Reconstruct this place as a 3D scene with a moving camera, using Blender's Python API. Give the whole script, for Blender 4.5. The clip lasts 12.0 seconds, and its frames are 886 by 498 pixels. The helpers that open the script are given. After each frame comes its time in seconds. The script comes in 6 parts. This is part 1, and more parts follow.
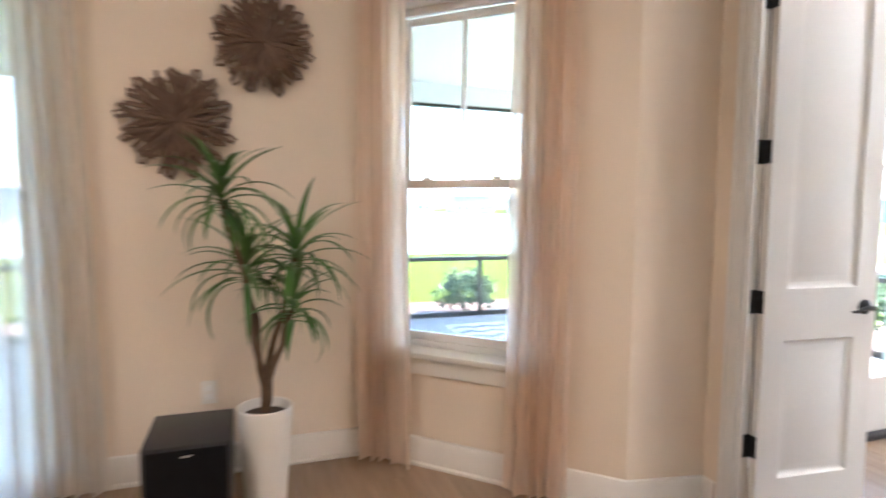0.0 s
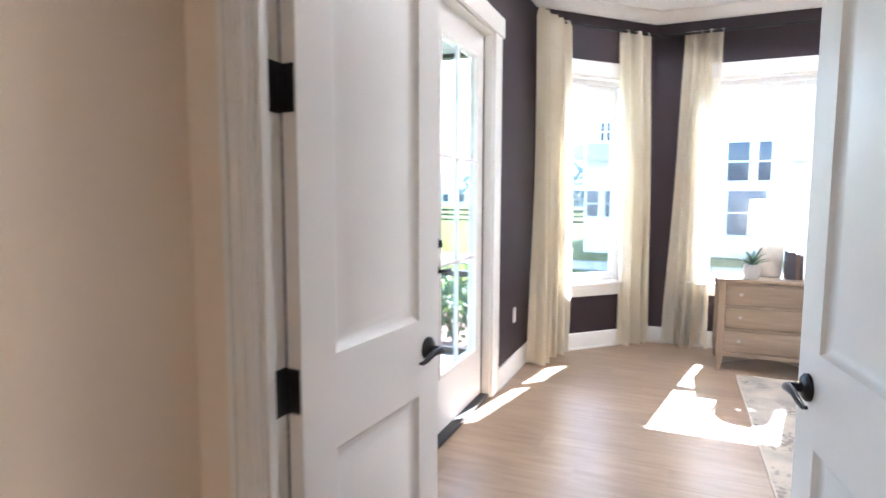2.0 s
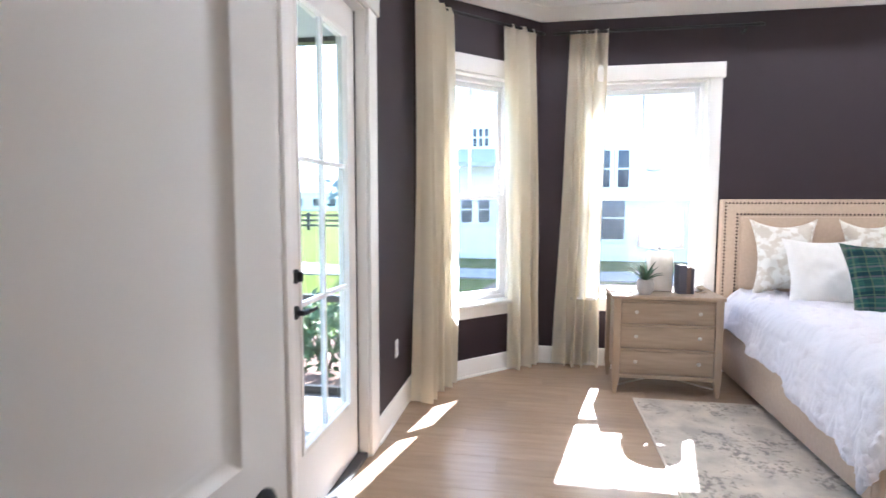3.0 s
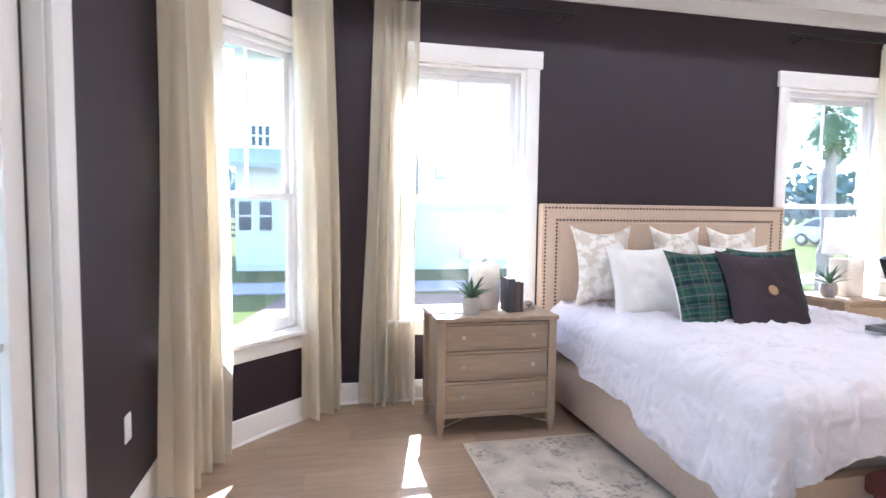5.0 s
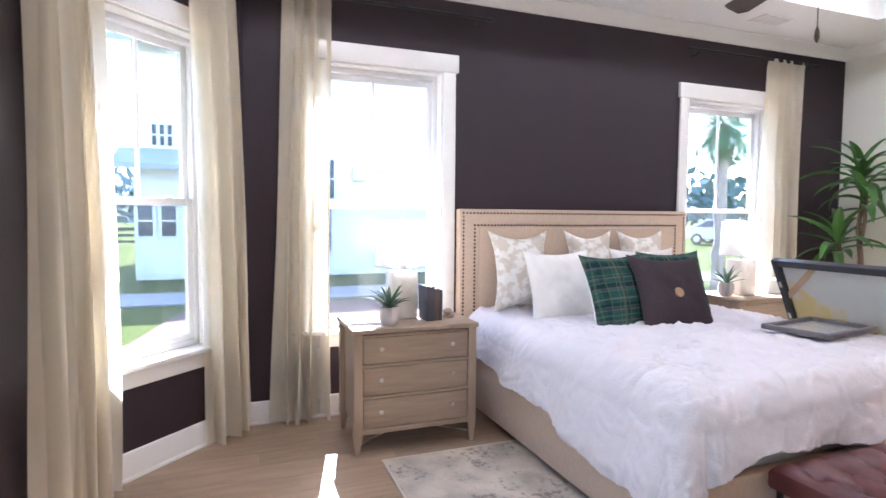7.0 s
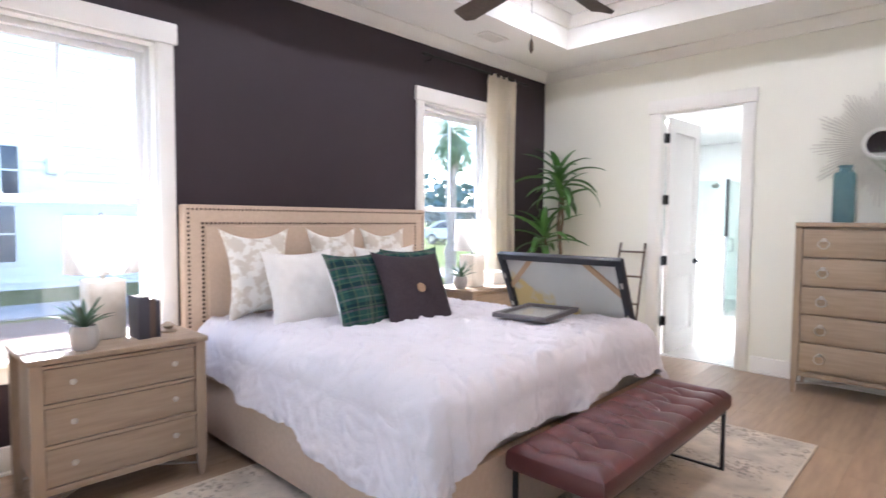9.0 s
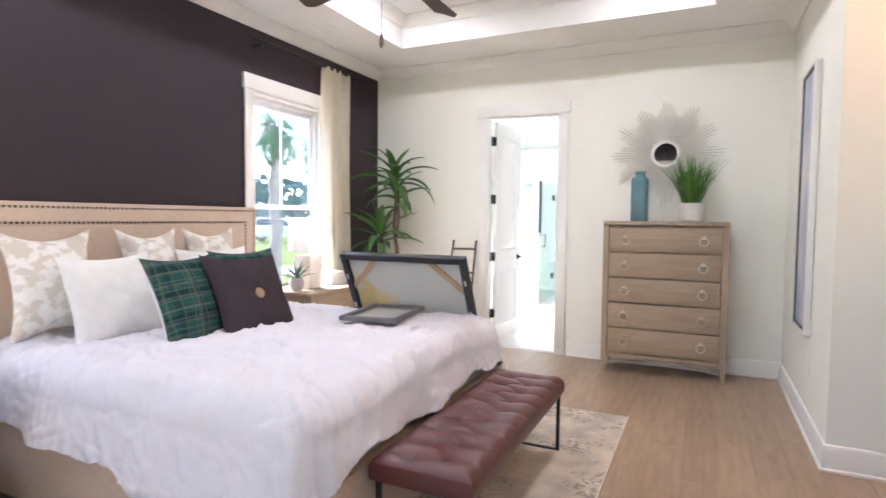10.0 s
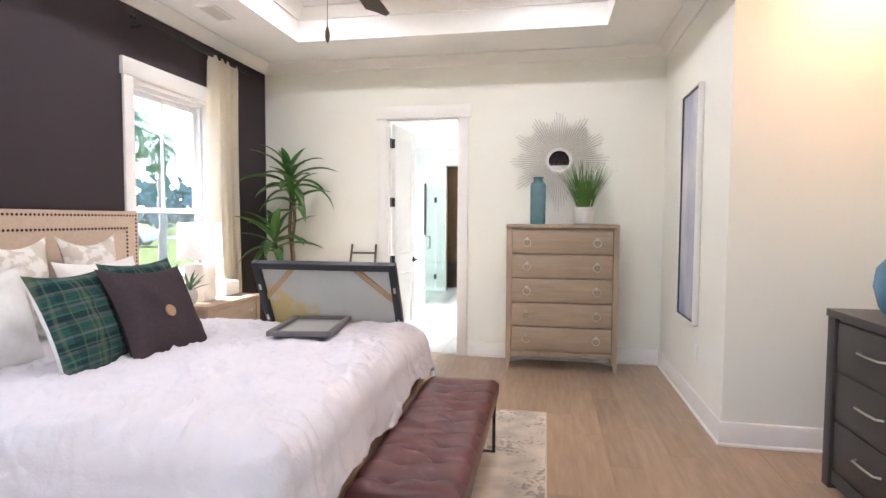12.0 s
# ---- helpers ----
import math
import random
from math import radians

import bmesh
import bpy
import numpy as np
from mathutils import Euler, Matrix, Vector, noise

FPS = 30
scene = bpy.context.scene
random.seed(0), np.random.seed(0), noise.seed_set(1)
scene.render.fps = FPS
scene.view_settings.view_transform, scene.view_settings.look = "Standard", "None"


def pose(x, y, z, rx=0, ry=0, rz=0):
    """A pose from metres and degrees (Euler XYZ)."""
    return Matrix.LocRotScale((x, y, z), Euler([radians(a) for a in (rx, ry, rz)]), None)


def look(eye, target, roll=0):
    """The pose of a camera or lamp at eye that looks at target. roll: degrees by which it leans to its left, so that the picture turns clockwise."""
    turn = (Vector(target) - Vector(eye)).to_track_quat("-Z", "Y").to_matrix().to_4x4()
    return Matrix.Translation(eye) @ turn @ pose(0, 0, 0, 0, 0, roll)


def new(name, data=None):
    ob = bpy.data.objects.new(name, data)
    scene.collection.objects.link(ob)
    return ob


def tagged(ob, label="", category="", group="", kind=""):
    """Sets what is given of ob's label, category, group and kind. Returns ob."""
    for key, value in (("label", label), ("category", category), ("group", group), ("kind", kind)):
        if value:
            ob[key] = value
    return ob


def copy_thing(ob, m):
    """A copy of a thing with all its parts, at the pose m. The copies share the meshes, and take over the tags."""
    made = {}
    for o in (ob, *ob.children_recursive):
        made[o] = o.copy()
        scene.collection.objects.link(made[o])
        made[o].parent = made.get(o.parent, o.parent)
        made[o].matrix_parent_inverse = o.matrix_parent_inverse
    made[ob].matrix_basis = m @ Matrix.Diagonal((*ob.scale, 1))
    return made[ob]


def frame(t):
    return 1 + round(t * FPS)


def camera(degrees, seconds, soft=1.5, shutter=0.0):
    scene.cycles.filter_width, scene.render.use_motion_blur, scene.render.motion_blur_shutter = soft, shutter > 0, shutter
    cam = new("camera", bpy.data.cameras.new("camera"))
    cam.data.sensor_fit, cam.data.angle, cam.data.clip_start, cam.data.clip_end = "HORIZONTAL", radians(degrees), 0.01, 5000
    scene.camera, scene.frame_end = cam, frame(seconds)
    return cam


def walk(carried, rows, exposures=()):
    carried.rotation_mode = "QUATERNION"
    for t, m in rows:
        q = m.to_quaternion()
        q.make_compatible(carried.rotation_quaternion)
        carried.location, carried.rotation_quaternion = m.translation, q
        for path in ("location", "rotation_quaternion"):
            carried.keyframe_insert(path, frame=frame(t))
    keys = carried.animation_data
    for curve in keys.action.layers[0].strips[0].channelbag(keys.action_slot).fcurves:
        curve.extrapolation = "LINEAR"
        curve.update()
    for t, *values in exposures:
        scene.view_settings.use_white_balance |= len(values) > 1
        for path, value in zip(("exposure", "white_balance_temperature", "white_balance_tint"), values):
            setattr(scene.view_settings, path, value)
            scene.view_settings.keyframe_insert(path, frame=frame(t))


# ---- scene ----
cam = camera(77.4, 12.0, shutter=0.4)
PATH = [
    (0, (0.064, -0.152, 1.344), (0.722, 1.731, 1.195), 0.6),
    (0.5, (0.221, 0.172, 1.381), (1.382, 1.791, 1.205), 0.2),
    (1, (0.474, 0.415, 1.381), (1.962, 1.738, 1.193), 0.0),
    (1.5, (0.786, 0.671, 1.378), (2.488, 1.705, 1.19), 0.1),
    (2, (1.154, 0.844, 1.368), (2.988, 1.619, 1.185), 0.2),
    (2.5, (1.489, 0.976, 1.391), (3.407, 1.516, 1.214), 0.2),
    (3, (1.814, 1.075, 1.421), (3.778, 1.414, 1.254), 0.1),
    (3.5, (2.132, 1.105, 1.425), (4.122, 1.232, 1.264), 0.2),
    (5.5, (2.894, 1.197, 1.367), (4.819, 0.669, 1.242), 0.7),
    (6, (2.907, 1.19, 1.384), (4.817, 0.609, 1.262), 0.6),
    (6.5, (2.913, 1.173, 1.398), (4.81, 0.549, 1.281), 0.5),
    (8.5, (2.99, 1.016, 1.393), (4.574, -0.199, 1.274), 0.5),
    (9, (3.101, 0.992, 1.362), (4.476, -0.456, 1.258), 0.4),
    (9.5, (3.175, 1.034, 1.382), (4.288, -0.624, 1.27), 0.4),
    (10, (3.278, 0.994, 1.377), (4.13, -0.812, 1.266), 0.5),
    (10.5, (3.41, 0.969, 1.374), (4.056, -0.921, 1.265), 0.5),
    (11, (3.61, 1.024, 1.39), (4.105, -0.911, 1.28), 0.4),
    (11.5, (3.703, 1.06, 1.396), (4.112, -0.895, 1.289), 0.3),
    (12, (3.734, 1.053, 1.406), (4.1, -0.91, 1.299), 0.3),
]
EXPOSURES = [(0.0, 5.0, 5550, 12), (0.5, 5.0, 5450, 12), (1.0, 4.55, 5250, 13), (1.5, 4.65, 5400, 13), (2.5, 4.6, 5350, 12), (3.0, 4.25, 5400, 13), (3.7, 3.97, 5350, 14), (5.5, 4.18, 5350, 17), (8.5, 3.92, 5500, 18), (10.0, 4.1, 5650, 17), (12.0, 4.13, 5800, 17)]
walk(cam, [(t, look(eye, target, roll)) for t, eye, target, roll in PATH], EXPOSURES)

# ---- world and sun ----
world = bpy.data.worlds.new("world")
scene.world = world
world.use_nodes = True
wn = world.node_tree
sky = wn.nodes.new("ShaderNodeTexSky")
sky.sky_type = "NISHITA"
sky.sun_disc = False
sky.sun_elevation = radians(44.8)
sky.sun_rotation = radians(102)
wn.links.new(sky.outputs[0], wn.nodes["Background"].inputs[0])
wn.nodes["Background"].inputs[1].default_value = 0.12
sun = new("sun", bpy.data.lights.new("sun", "SUN"))
sun.data.energy, sun.data.angle, sun.data.color = 3.4, radians(0.5), (1.0, 0.95, 0.87)
sun.matrix_world = look((20, -4.2, 20.3), (0, 0, 0))


# ---- materials ----
def material(name, a, b=None, rough=0.6, metal=0.0, scale=8.0, stretch=(1, 1, 1), bump=0.05, fine=120.0, vary=0.0, spec=0.5, wide=0.5):
    """A surface whose colour wanders from a to b, with a fine grain of relief."""
    m = bpy.data.materials.new(name)
    m.use_nodes = True
    nt = m.node_tree
    bs = nt.nodes["Principled BSDF"]
    bs.inputs["Roughness"].default_value, bs.inputs["Metallic"].default_value = rough, metal
    bs.inputs["Specular IOR Level"].default_value = spec
    tc, mp = nt.nodes.new("ShaderNodeTexCoord"), nt.nodes.new("ShaderNodeMapping")
    mp.inputs["Scale"].default_value = stretch
    nt.links.new(tc.outputs["Object"], mp.inputs[0])
    if vary:
        oi, vm = nt.nodes.new("ShaderNodeObjectInfo"), nt.nodes.new("ShaderNodeVectorMath")
        vm.operation = "SCALE"
        vm.inputs[0].default_value = (13.0, 7.0, 5.0)
        nt.links.new(oi.outputs["Random"], vm.inputs["Scale"])
        nt.links.new(vm.outputs[0], mp.inputs["Location"])
    n1, n2, mix = nt.nodes.new("ShaderNodeTexNoise"), nt.nodes.new("ShaderNodeTexNoise"), nt.nodes.new("ShaderNodeMix")
    n1.inputs["Scale"].default_value, n1.inputs["Detail"].default_value = scale, 6.0
    n2.inputs["Scale"].default_value, n2.inputs["Detail"].default_value = fine, 3.0
    nt.links.new(mp.outputs[0], n1.inputs["Vector"])
    nt.links.new(mp.outputs[0], n2.inputs["Vector"])
    mix.data_type = "RGBA"
    rp = nt.nodes.new("ShaderNodeMapRange")
    rp.inputs[1].default_value, rp.inputs[2].default_value = 0.5 - wide / 2, 0.5 + wide / 2
    nt.links.new(n1.outputs[0], rp.inputs[0])
    nt.links.new(rp.outputs[0], mix.inputs["Factor"])
    b = b or tuple(c * 0.9 for c in a)
    mix.inputs["A"].default_value, mix.inputs["B"].default_value = (*a, 1), (*b, 1)
    out = mix.outputs["Result"]
    if vary:
        hs, mr = nt.nodes.new("ShaderNodeHueSaturation"), nt.nodes.new("ShaderNodeMapRange")
        mr.inputs[3].default_value, mr.inputs[4].default_value = 1 - vary, 1 + vary
        nt.links.new(oi.outputs["Random"], mr.inputs[0])
        nt.links.new(mr.outputs[0], hs.inputs["Value"])
        nt.links.new(out, hs.inputs["Color"])
        out = hs.outputs[0]
    nt.links.new(out, bs.inputs["Base Color"])
    if bump:
        bp = nt.nodes.new("ShaderNodeBump")
        bp.inputs["Strength"].default_value, bp.inputs["Distance"].default_value = bump, 0.004
        nt.links.new(n2.outputs[0], bp.inputs["Height"])
        nt.links.new(bp.outputs[0], bs.inputs["Normal"])
    return m


def cloth(name, a, b, through_light, scale=30.0, bump=0.2, fine=400.0):
    """A woven cloth that lets some light through."""
    m = material(name, a, b, rough=0.9, scale=scale, bump=bump, fine=fine, spec=0.1)
    nt = m.node_tree
    bs, out = nt.nodes["Principled BSDF"], nt.nodes["Material Output"]
    tr, mx = nt.nodes.new("ShaderNodeBsdfTranslucent"), nt.nodes.new("ShaderNodeMixShader")
    src = bs.inputs["Base Color"].links[0].from_socket
    nt.links.new(src, tr.inputs["Color"])
    mx.inputs[0].default_value = through_light
    nt.links.new(bs.outputs[0], mx.inputs[1])
    nt.links.new(tr.outputs[0], mx.inputs[2])
    nt.links.new(mx.outputs[0], out.inputs[0])
    return m


def glass(name, tint=(1, 1, 1), gloss=0.06):
    """A thin pane: clear, with a faint mirror on it."""
    m = bpy.data.materials.new(name)
    m.use_nodes = True
    nt = m.node_tree
    nt.nodes.remove(nt.nodes["Principled BSDF"])
    tr, gl, mx, lw, pw, ma = (nt.nodes.new(k) for k in ("ShaderNodeBsdfTransparent", "ShaderNodeBsdfGlossy", "ShaderNodeMixShader", "ShaderNodeLayerWeight", "ShaderNodeMath", "ShaderNodeMath"))
    tr.inputs[0].default_value = (*tint, 1)
    gl.inputs["Roughness"].default_value = 0.01
    lw.inputs["Blend"].default_value = 0.5
    pw.operation, pw.inputs[1].default_value = "POWER", 5.0
    ma.operation, ma.inputs[1].default_value, ma.inputs[2].default_value = "MULTIPLY_ADD", 0.5, gloss * 0.4
    nt.links.new(lw.outputs["Facing"], pw.inputs[0])
    nt.links.new(pw.outputs[0], ma.inputs[0])
    nt.links.new(ma.outputs[0], mx.inputs[0])
    nt.links.new(tr.outputs[0], mx.inputs[1])
    nt.links.new(gl.outputs[0], mx.inputs[2])
    nt.links.new(mx.outputs[0], nt.nodes["Material Output"].inputs[0])
    return m


def lit(name, colour, strength):
    m = bpy.data.materials.new(name)
    m.use_nodes = True
    bs = m.node_tree.nodes["Principled BSDF"]
    bs.inputs["Base Color"].default_value = (*colour, 1)
    bs.inputs["Emission Color"].default_value = (*colour, 1)
    bs.inputs["Emission Strength"].default_value = strength
    return m


WHITE_WALL = material("white wall paint", (0.82, 0.81, 0.73), (0.80, 0.79, 0.71), rough=0.65, scale=1.5, bump=0.04, fine=300)
CREAM_WALL = material("cream wall paint", (0.80, 0.70, 0.585), (0.77, 0.67, 0.555), rough=0.7, scale=1.5, bump=0.04, fine=300)
DARK_WALL = material("charcoal wall paint", (0.025, 0.0125, 0.019), (0.020, 0.010, 0.015), rough=0.6, scale=2.0, bump=0.04, fine=300)
CEILING = material("ceiling paint", (0.84, 0.83, 0.80), (0.80, 0.79, 0.76), rough=0.8, scale=2, bump=0.05, fine=250)
TRIM = material("white trim paint", (0.82, 0.80, 0.76), (0.79, 0.77, 0.73), rough=0.35, scale=3, bump=0.015, fine=200)
DOORPAINT = material("white door paint", (0.80, 0.77, 0.73), (0.77, 0.74, 0.70), rough=0.4, scale=3, bump=0.02, fine=220)
VINYL = material("white vinyl", (0.85, 0.85, 0.85), (0.82, 0.82, 0.82), rough=0.3, bump=0.0)
PLANK = material("greige oak plank", (0.370, 0.260, 0.170), (0.270, 0.186, 0.120), rough=0.33, scale=5, stretch=(6, 0.7, 1), bump=0.12, fine=60, vary=0.09, wide=0.45)
UNDERLAY = material("dark joint", (0.16, 0.115, 0.08), rough=0.9)
BLACK = material("black metal", (0.02, 0.02, 0.022), (0.03, 0.03, 0.03), rough=0.4, metal=0.6, bump=0.02)
BLACKPAINT = material("black painted wood", (0.022, 0.022, 0.026), (0.03, 0.03, 0.034), rough=0.45, bump=0.03)
NICKEL = material("brushed nickel", (0.62, 0.58, 0.52), rough=0.3, metal=1.0, bump=0.0)
CURTAIN = cloth("cream curtain linen", (0.96, 0.925, 0.84), (0.94, 0.90, 0.81), 0.62)
SHEER = cloth("sheer curtain", (0.90, 0.87, 0.82), (0.87, 0.83, 0.78), 0.6)
LIVCURT = cloth("blush curtain", (0.93, 0.83, 0.74), (0.91, 0.80, 0.70), 0.68)
for _m, _k in ((SHEER, 0.22), (LIVCURT, 0.15)):
    _nt = _m.node_tree
    _out = _nt.nodes["Material Output"]
    _src = _out.inputs[0].links[0].from_socket
    _tp, _mx = _nt.nodes.new("ShaderNodeBsdfTransparent"), _nt.nodes.new("ShaderNodeMixShader")
    _mx.inputs[0].default_value = _k
    _nt.links.new(_src, _mx.inputs[1])
    _nt.links.new(_tp.outputs[0], _mx.inputs[2])
    _nt.links.new(_mx.outputs[0], _out.inputs[0])
LINEN = material("beige linen", (0.58, 0.45, 0.34), (0.52, 0.40, 0.30), rough=0.9, scale=40, bump=0.25, fine=500, spec=0.1)
BEDLINEN = material("white bed linen", (0.67, 0.635, 0.655), (0.635, 0.60, 0.62), rough=0.9, scale=5, stretch=(1, 1.6, 1.3), bump=0.25, fine=70, spec=0.1)
WHITECLOTH = material("white pillow cloth", (0.83, 0.80, 0.76), (0.76, 0.73, 0.69), rough=0.9, scale=20, bump=0.3, fine=200, spec=0.1)
DARKCLOTH = material("charcoal wool", (0.062, 0.047, 0.052), (0.05, 0.038, 0.043), rough=0.95, scale=60, bump=0.3, fine=500, spec=0.1)
OAK = material("washed oak", (0.385, 0.29, 0.203), (0.28, 0.205, 0.140), rough=0.5, scale=4, stretch=(4, 4, 0.8), bump=0.06, fine=50, wide=0.5)
OAK_FLAT = material("washed oak front", (0.385, 0.29, 0.203), (0.28, 0.205, 0.140), rough=0.5, scale=3, stretch=(1, 1.2, 14), bump=0.06, fine=40, wide=0.5)
LEATHER = material("oxblood leather", (0.115, 0.030, 0.028), (0.070, 0.017, 0.017), rough=0.33, scale=7, bump=0.12, fine=260)
DARKOAK = material("charcoal stained wood", (0.055, 0.048, 0.045), (0.035, 0.03, 0.028), rough=0.45, scale=6, stretch=(1, 8, 8), bump=0.15, fine=80)
PANE = glass("window pane", (0.77, 0.77, 0.74))
SHOWERGLASS = glass("shower glass", (0.90, 0.97, 0.95))
SCREEN = bpy.data.materials.new("insect screen mesh")
SCREEN.use_nodes = True
_nt = SCREEN.node_tree
_nt.nodes.remove(_nt.nodes["Principled BSDF"])
_tp, _tl, _mx = (_nt.nodes.new(k) for k in ("ShaderNodeBsdfTransparent", "ShaderNodeBsdfTranslucent", "ShaderNodeMixShader"))
_tp.inputs[0].default_value, _tl.inputs[0].default_value, _mx.inputs[0].default_value = (0.86, 0.87, 0.88, 1), (0.55, 0.57, 0.60, 1), 0.018
_nt.links.new(_tp.outputs[0], _mx.inputs[1])
_nt.links.new(_tl.outputs[0], _mx.inputs[2])
_nt.links.new(_mx.outputs[0], _nt.nodes["Material Output"].inputs[0])
MIRROR = material("mirror", (0.75, 0.75, 0.75), (0.75, 0.75, 0.75), rough=0.03, metal=1.0, bump=0.0)


# ---- mesh helpers ----
def place(bm, m, verts=None):
    bmesh.ops.transform(bm, matrix=m, verts=verts or bm.verts)
    return bm


def box(bm, lo, hi, r=0.0, m=None):
    """A cuboid from lo to hi, with edges rounded by r."""
    v = [bm.verts.new((x, y, z)) for z in (lo[2], hi[2]) for y in (lo[1], hi[1]) for x in (lo[0], hi[0])]
    f = [bm.faces.new([v[i] for i in q]) for q in ((0, 2, 3, 1), (4, 5, 7, 6), (0, 1, 5, 4), (2, 6, 7, 3), (0, 4, 6, 2), (1, 3, 7, 5))]
    got = v
    if r:
        e = list({e for a in f for e in a.edges})
        res = bmesh.ops.bevel(bm, geom=e, offset=r, segments=2, affect="EDGES", profile=0.5)
        got = list({w for a in res["faces"] for w in a.verts} | {w for w in v if w.is_valid})
    if m:
        bmesh.ops.transform(bm, matrix=m, verts=got)
    return bm


def lathe(bm, profile, n=24, at=(0, 0, 0), m=None):
    """A solid of revolution from (radius, height) pairs."""
    rings = []
    for r, z in profile:
        rings.append([bm.verts.new((r * math.cos(2 * math.pi * i / n), r * math.sin(2 * math.pi * i / n), z)) for i in range(n)])
    for a, b in zip(rings, rings[1:]):
        for i in range(n):
            bm.faces.new((a[i], a[(i + 1) % n], b[(i + 1) % n], b[i]))
    bm.faces.new(rings[0][::-1])
    bm.faces.new(rings[-1])
    vs = [v for r in rings for v in r]
    bmesh.ops.transform(bm, matrix=Matrix.Translation(at) @ (m or Matrix()), verts=vs)
    return bm


def tube(bm, pts, r, n=8, closed=False):
    """A round bar along points; r is one radius or one for each point."""
    pts = [Vector(p) for p in pts]
    k = len(pts)
    rs = r if isinstance(r, (list, tuple)) else [r] * k
    up, rings = None, []
    for i, p in enumerate(pts):
        a, b = (pts[i - 1], pts[(i + 1) % k]) if closed else (pts[max(i - 1, 0)], pts[min(i + 1, k - 1)])
        t = (b - a).normalized()
        if up is None:
            up = t.orthogonal().normalized()
        up = (up - t * up.dot(t)).normalized()
        side = t.cross(up)
        rings.append([bm.verts.new(p + rs[i] * (math.cos(2 * math.pi * j / n) * up + math.sin(2 * math.pi * j / n) * side)) for j in range(n)])
    pairs = list(zip(rings, rings[1:])) + ([(rings[-1], rings[0])] if closed else [])
    for a, b in pairs:
        for j in range(n):
            bm.faces.new((a[j], a[(j + 1) % n], b[(j + 1) % n], b[j]))
    if not closed:
        bm.faces.new(rings[0][::-1])
        bm.faces.new(rings[-1])
    return bm


def sheet(bm, f, nu, nv):
    """A surface f(u, v) over the unit square."""
    g = [[bm.verts.new(f(i / nu, j / nv)) for j in range(nv + 1)] for i in range(nu + 1)]
    for i in range(nu):
        for j in range(nv):
            bm.faces.new((g[i][j], g[i + 1][j], g[i + 1][j + 1], g[i][j + 1]))
    return bm


def part(name, bm, mat, parent=None, label="", angle=35, at=None):
    """Links a bmesh as one mesh object, under a thing or a part if one is given."""
    me = bpy.data.meshes.new(name)
    bmesh.ops.recalc_face_normals(bm, faces=bm.faces)
    bm.to_mesh(me)
    bm.free()
    me.materials.append(mat)
    me.polygons.foreach_set("use_smooth", [True] * len(me.polygons))
    me.set_sharp_from_angle(angle=radians(angle))
    ob = new(name, me)
    ob.parent = parent
    if at:
        ob.location = at
    return tagged(ob, label)


def thing(name, at, label, category, group="", kind="", turn=0):
    """An Empty at the base of a thing, to hold its parts."""
    ob = new(name)
    ob.matrix_basis = pose(*at, 0, 0, turn)
    return tagged(ob, label, category, group, kind)


def B():
    return bmesh.new()


def one_box(name, lo, hi, mat, parent=None, r=0.0, label="", m=None):
    return part(name, box(B(), lo, hi, r, m), mat, parent, label)


def along(p0, p1):
    """The frame of a wall: x along it from p0, y into the room (on the left hand), z up."""
    d = (Vector(p1) - Vector(p0)).normalized()
    return Matrix(((d.x, -d.y, 0, p0[0]), (d.y, d.x, 0, p0[1]), (0, 0, 1, 0), (0, 0, 0, 1)))


def wall(name, p0, p1, mat, label, holes=(), thick=0.16, z0=0.0, z1=3.05, ext=(0.0, 0.0)):
    """A wall from p0 to p1, its face on the line, with openings (from, to, low, high)."""
    length = (Vector(p1) - Vector(p0)).length
    m = along(p0, p1)
    bm = B()
    cuts = sorted({-ext[0], length + ext[1], *(c for h in holes for c in h[:2])})
    for a, b in zip(cuts, cuts[1:]):
        spans = sorted((h[2], h[3]) for h in holes if h[0] <= a + 1e-6 and h[1] >= b - 1e-6)
        z = z0
        for lo, hi in spans + [(z1, z1)]:
            if lo > z + 1e-4:
                box(bm, (a, -thick, z), (b, 0, lo))
            z = hi
    bmesh.ops.remove_doubles(bm, verts=bm.verts, dist=1e-5)
    place(bm, m)
    return tagged(part(name, bm, mat), label, "wall", kind="structure"), m


def sweep(bm, profile, line, closed=False):
    """Carries a profile of (into the room, up) along a line of corners with mitred joints; the room is on the left hand."""
    k, rings = len(line), []
    for i in range(k):
        p = Vector(line[i])
        q0, q1 = Vector(line[i - 1]), Vector(line[(i + 1) % k])
        d0 = (p - q0).normalized() if closed or i > 0 else (q1 - p).normalized()
        d1 = (q1 - p).normalized() if closed or i < k - 1 else d0
        n0, n1 = Vector((-d0.y, d0.x)), Vector((-d1.y, d1.x))
        n = (n0 + n1) / (1 + n0.dot(n1))
        rings.append([bm.verts.new((p.x + n.x * o, p.y + n.y * o, z)) for o, z in profile])
    pairs = list(zip(rings, rings[1:])) + ([(rings[-1], rings[0])] if closed else [])
    w = len(profile)
    for a, b in pairs:
        for j in range(w):
            bm.faces.new((a[j], a[(j + 1) % w], b[(j + 1) % w], b[j]))
    if not closed:
        bm.faces.new(rings[0][::-1])
        bm.faces.new(rings[-1])
    return bm


BASE_PROFILE = [(0.0, 0.0), (0.026, 0.0), (0.026, 0.012), (0.016, 0.02), (0.016, 0.125), (0.010, 0.145), (0.0, 0.15)]
CROWN_PROFILE = [(0.0, 3.052), (0.10, 3.052), (0.10, 3.038), (0.085, 3.03), (0.05, 3.0), (0.022, 2.972), (0.016, 2.958), (0.0, 2.955)]


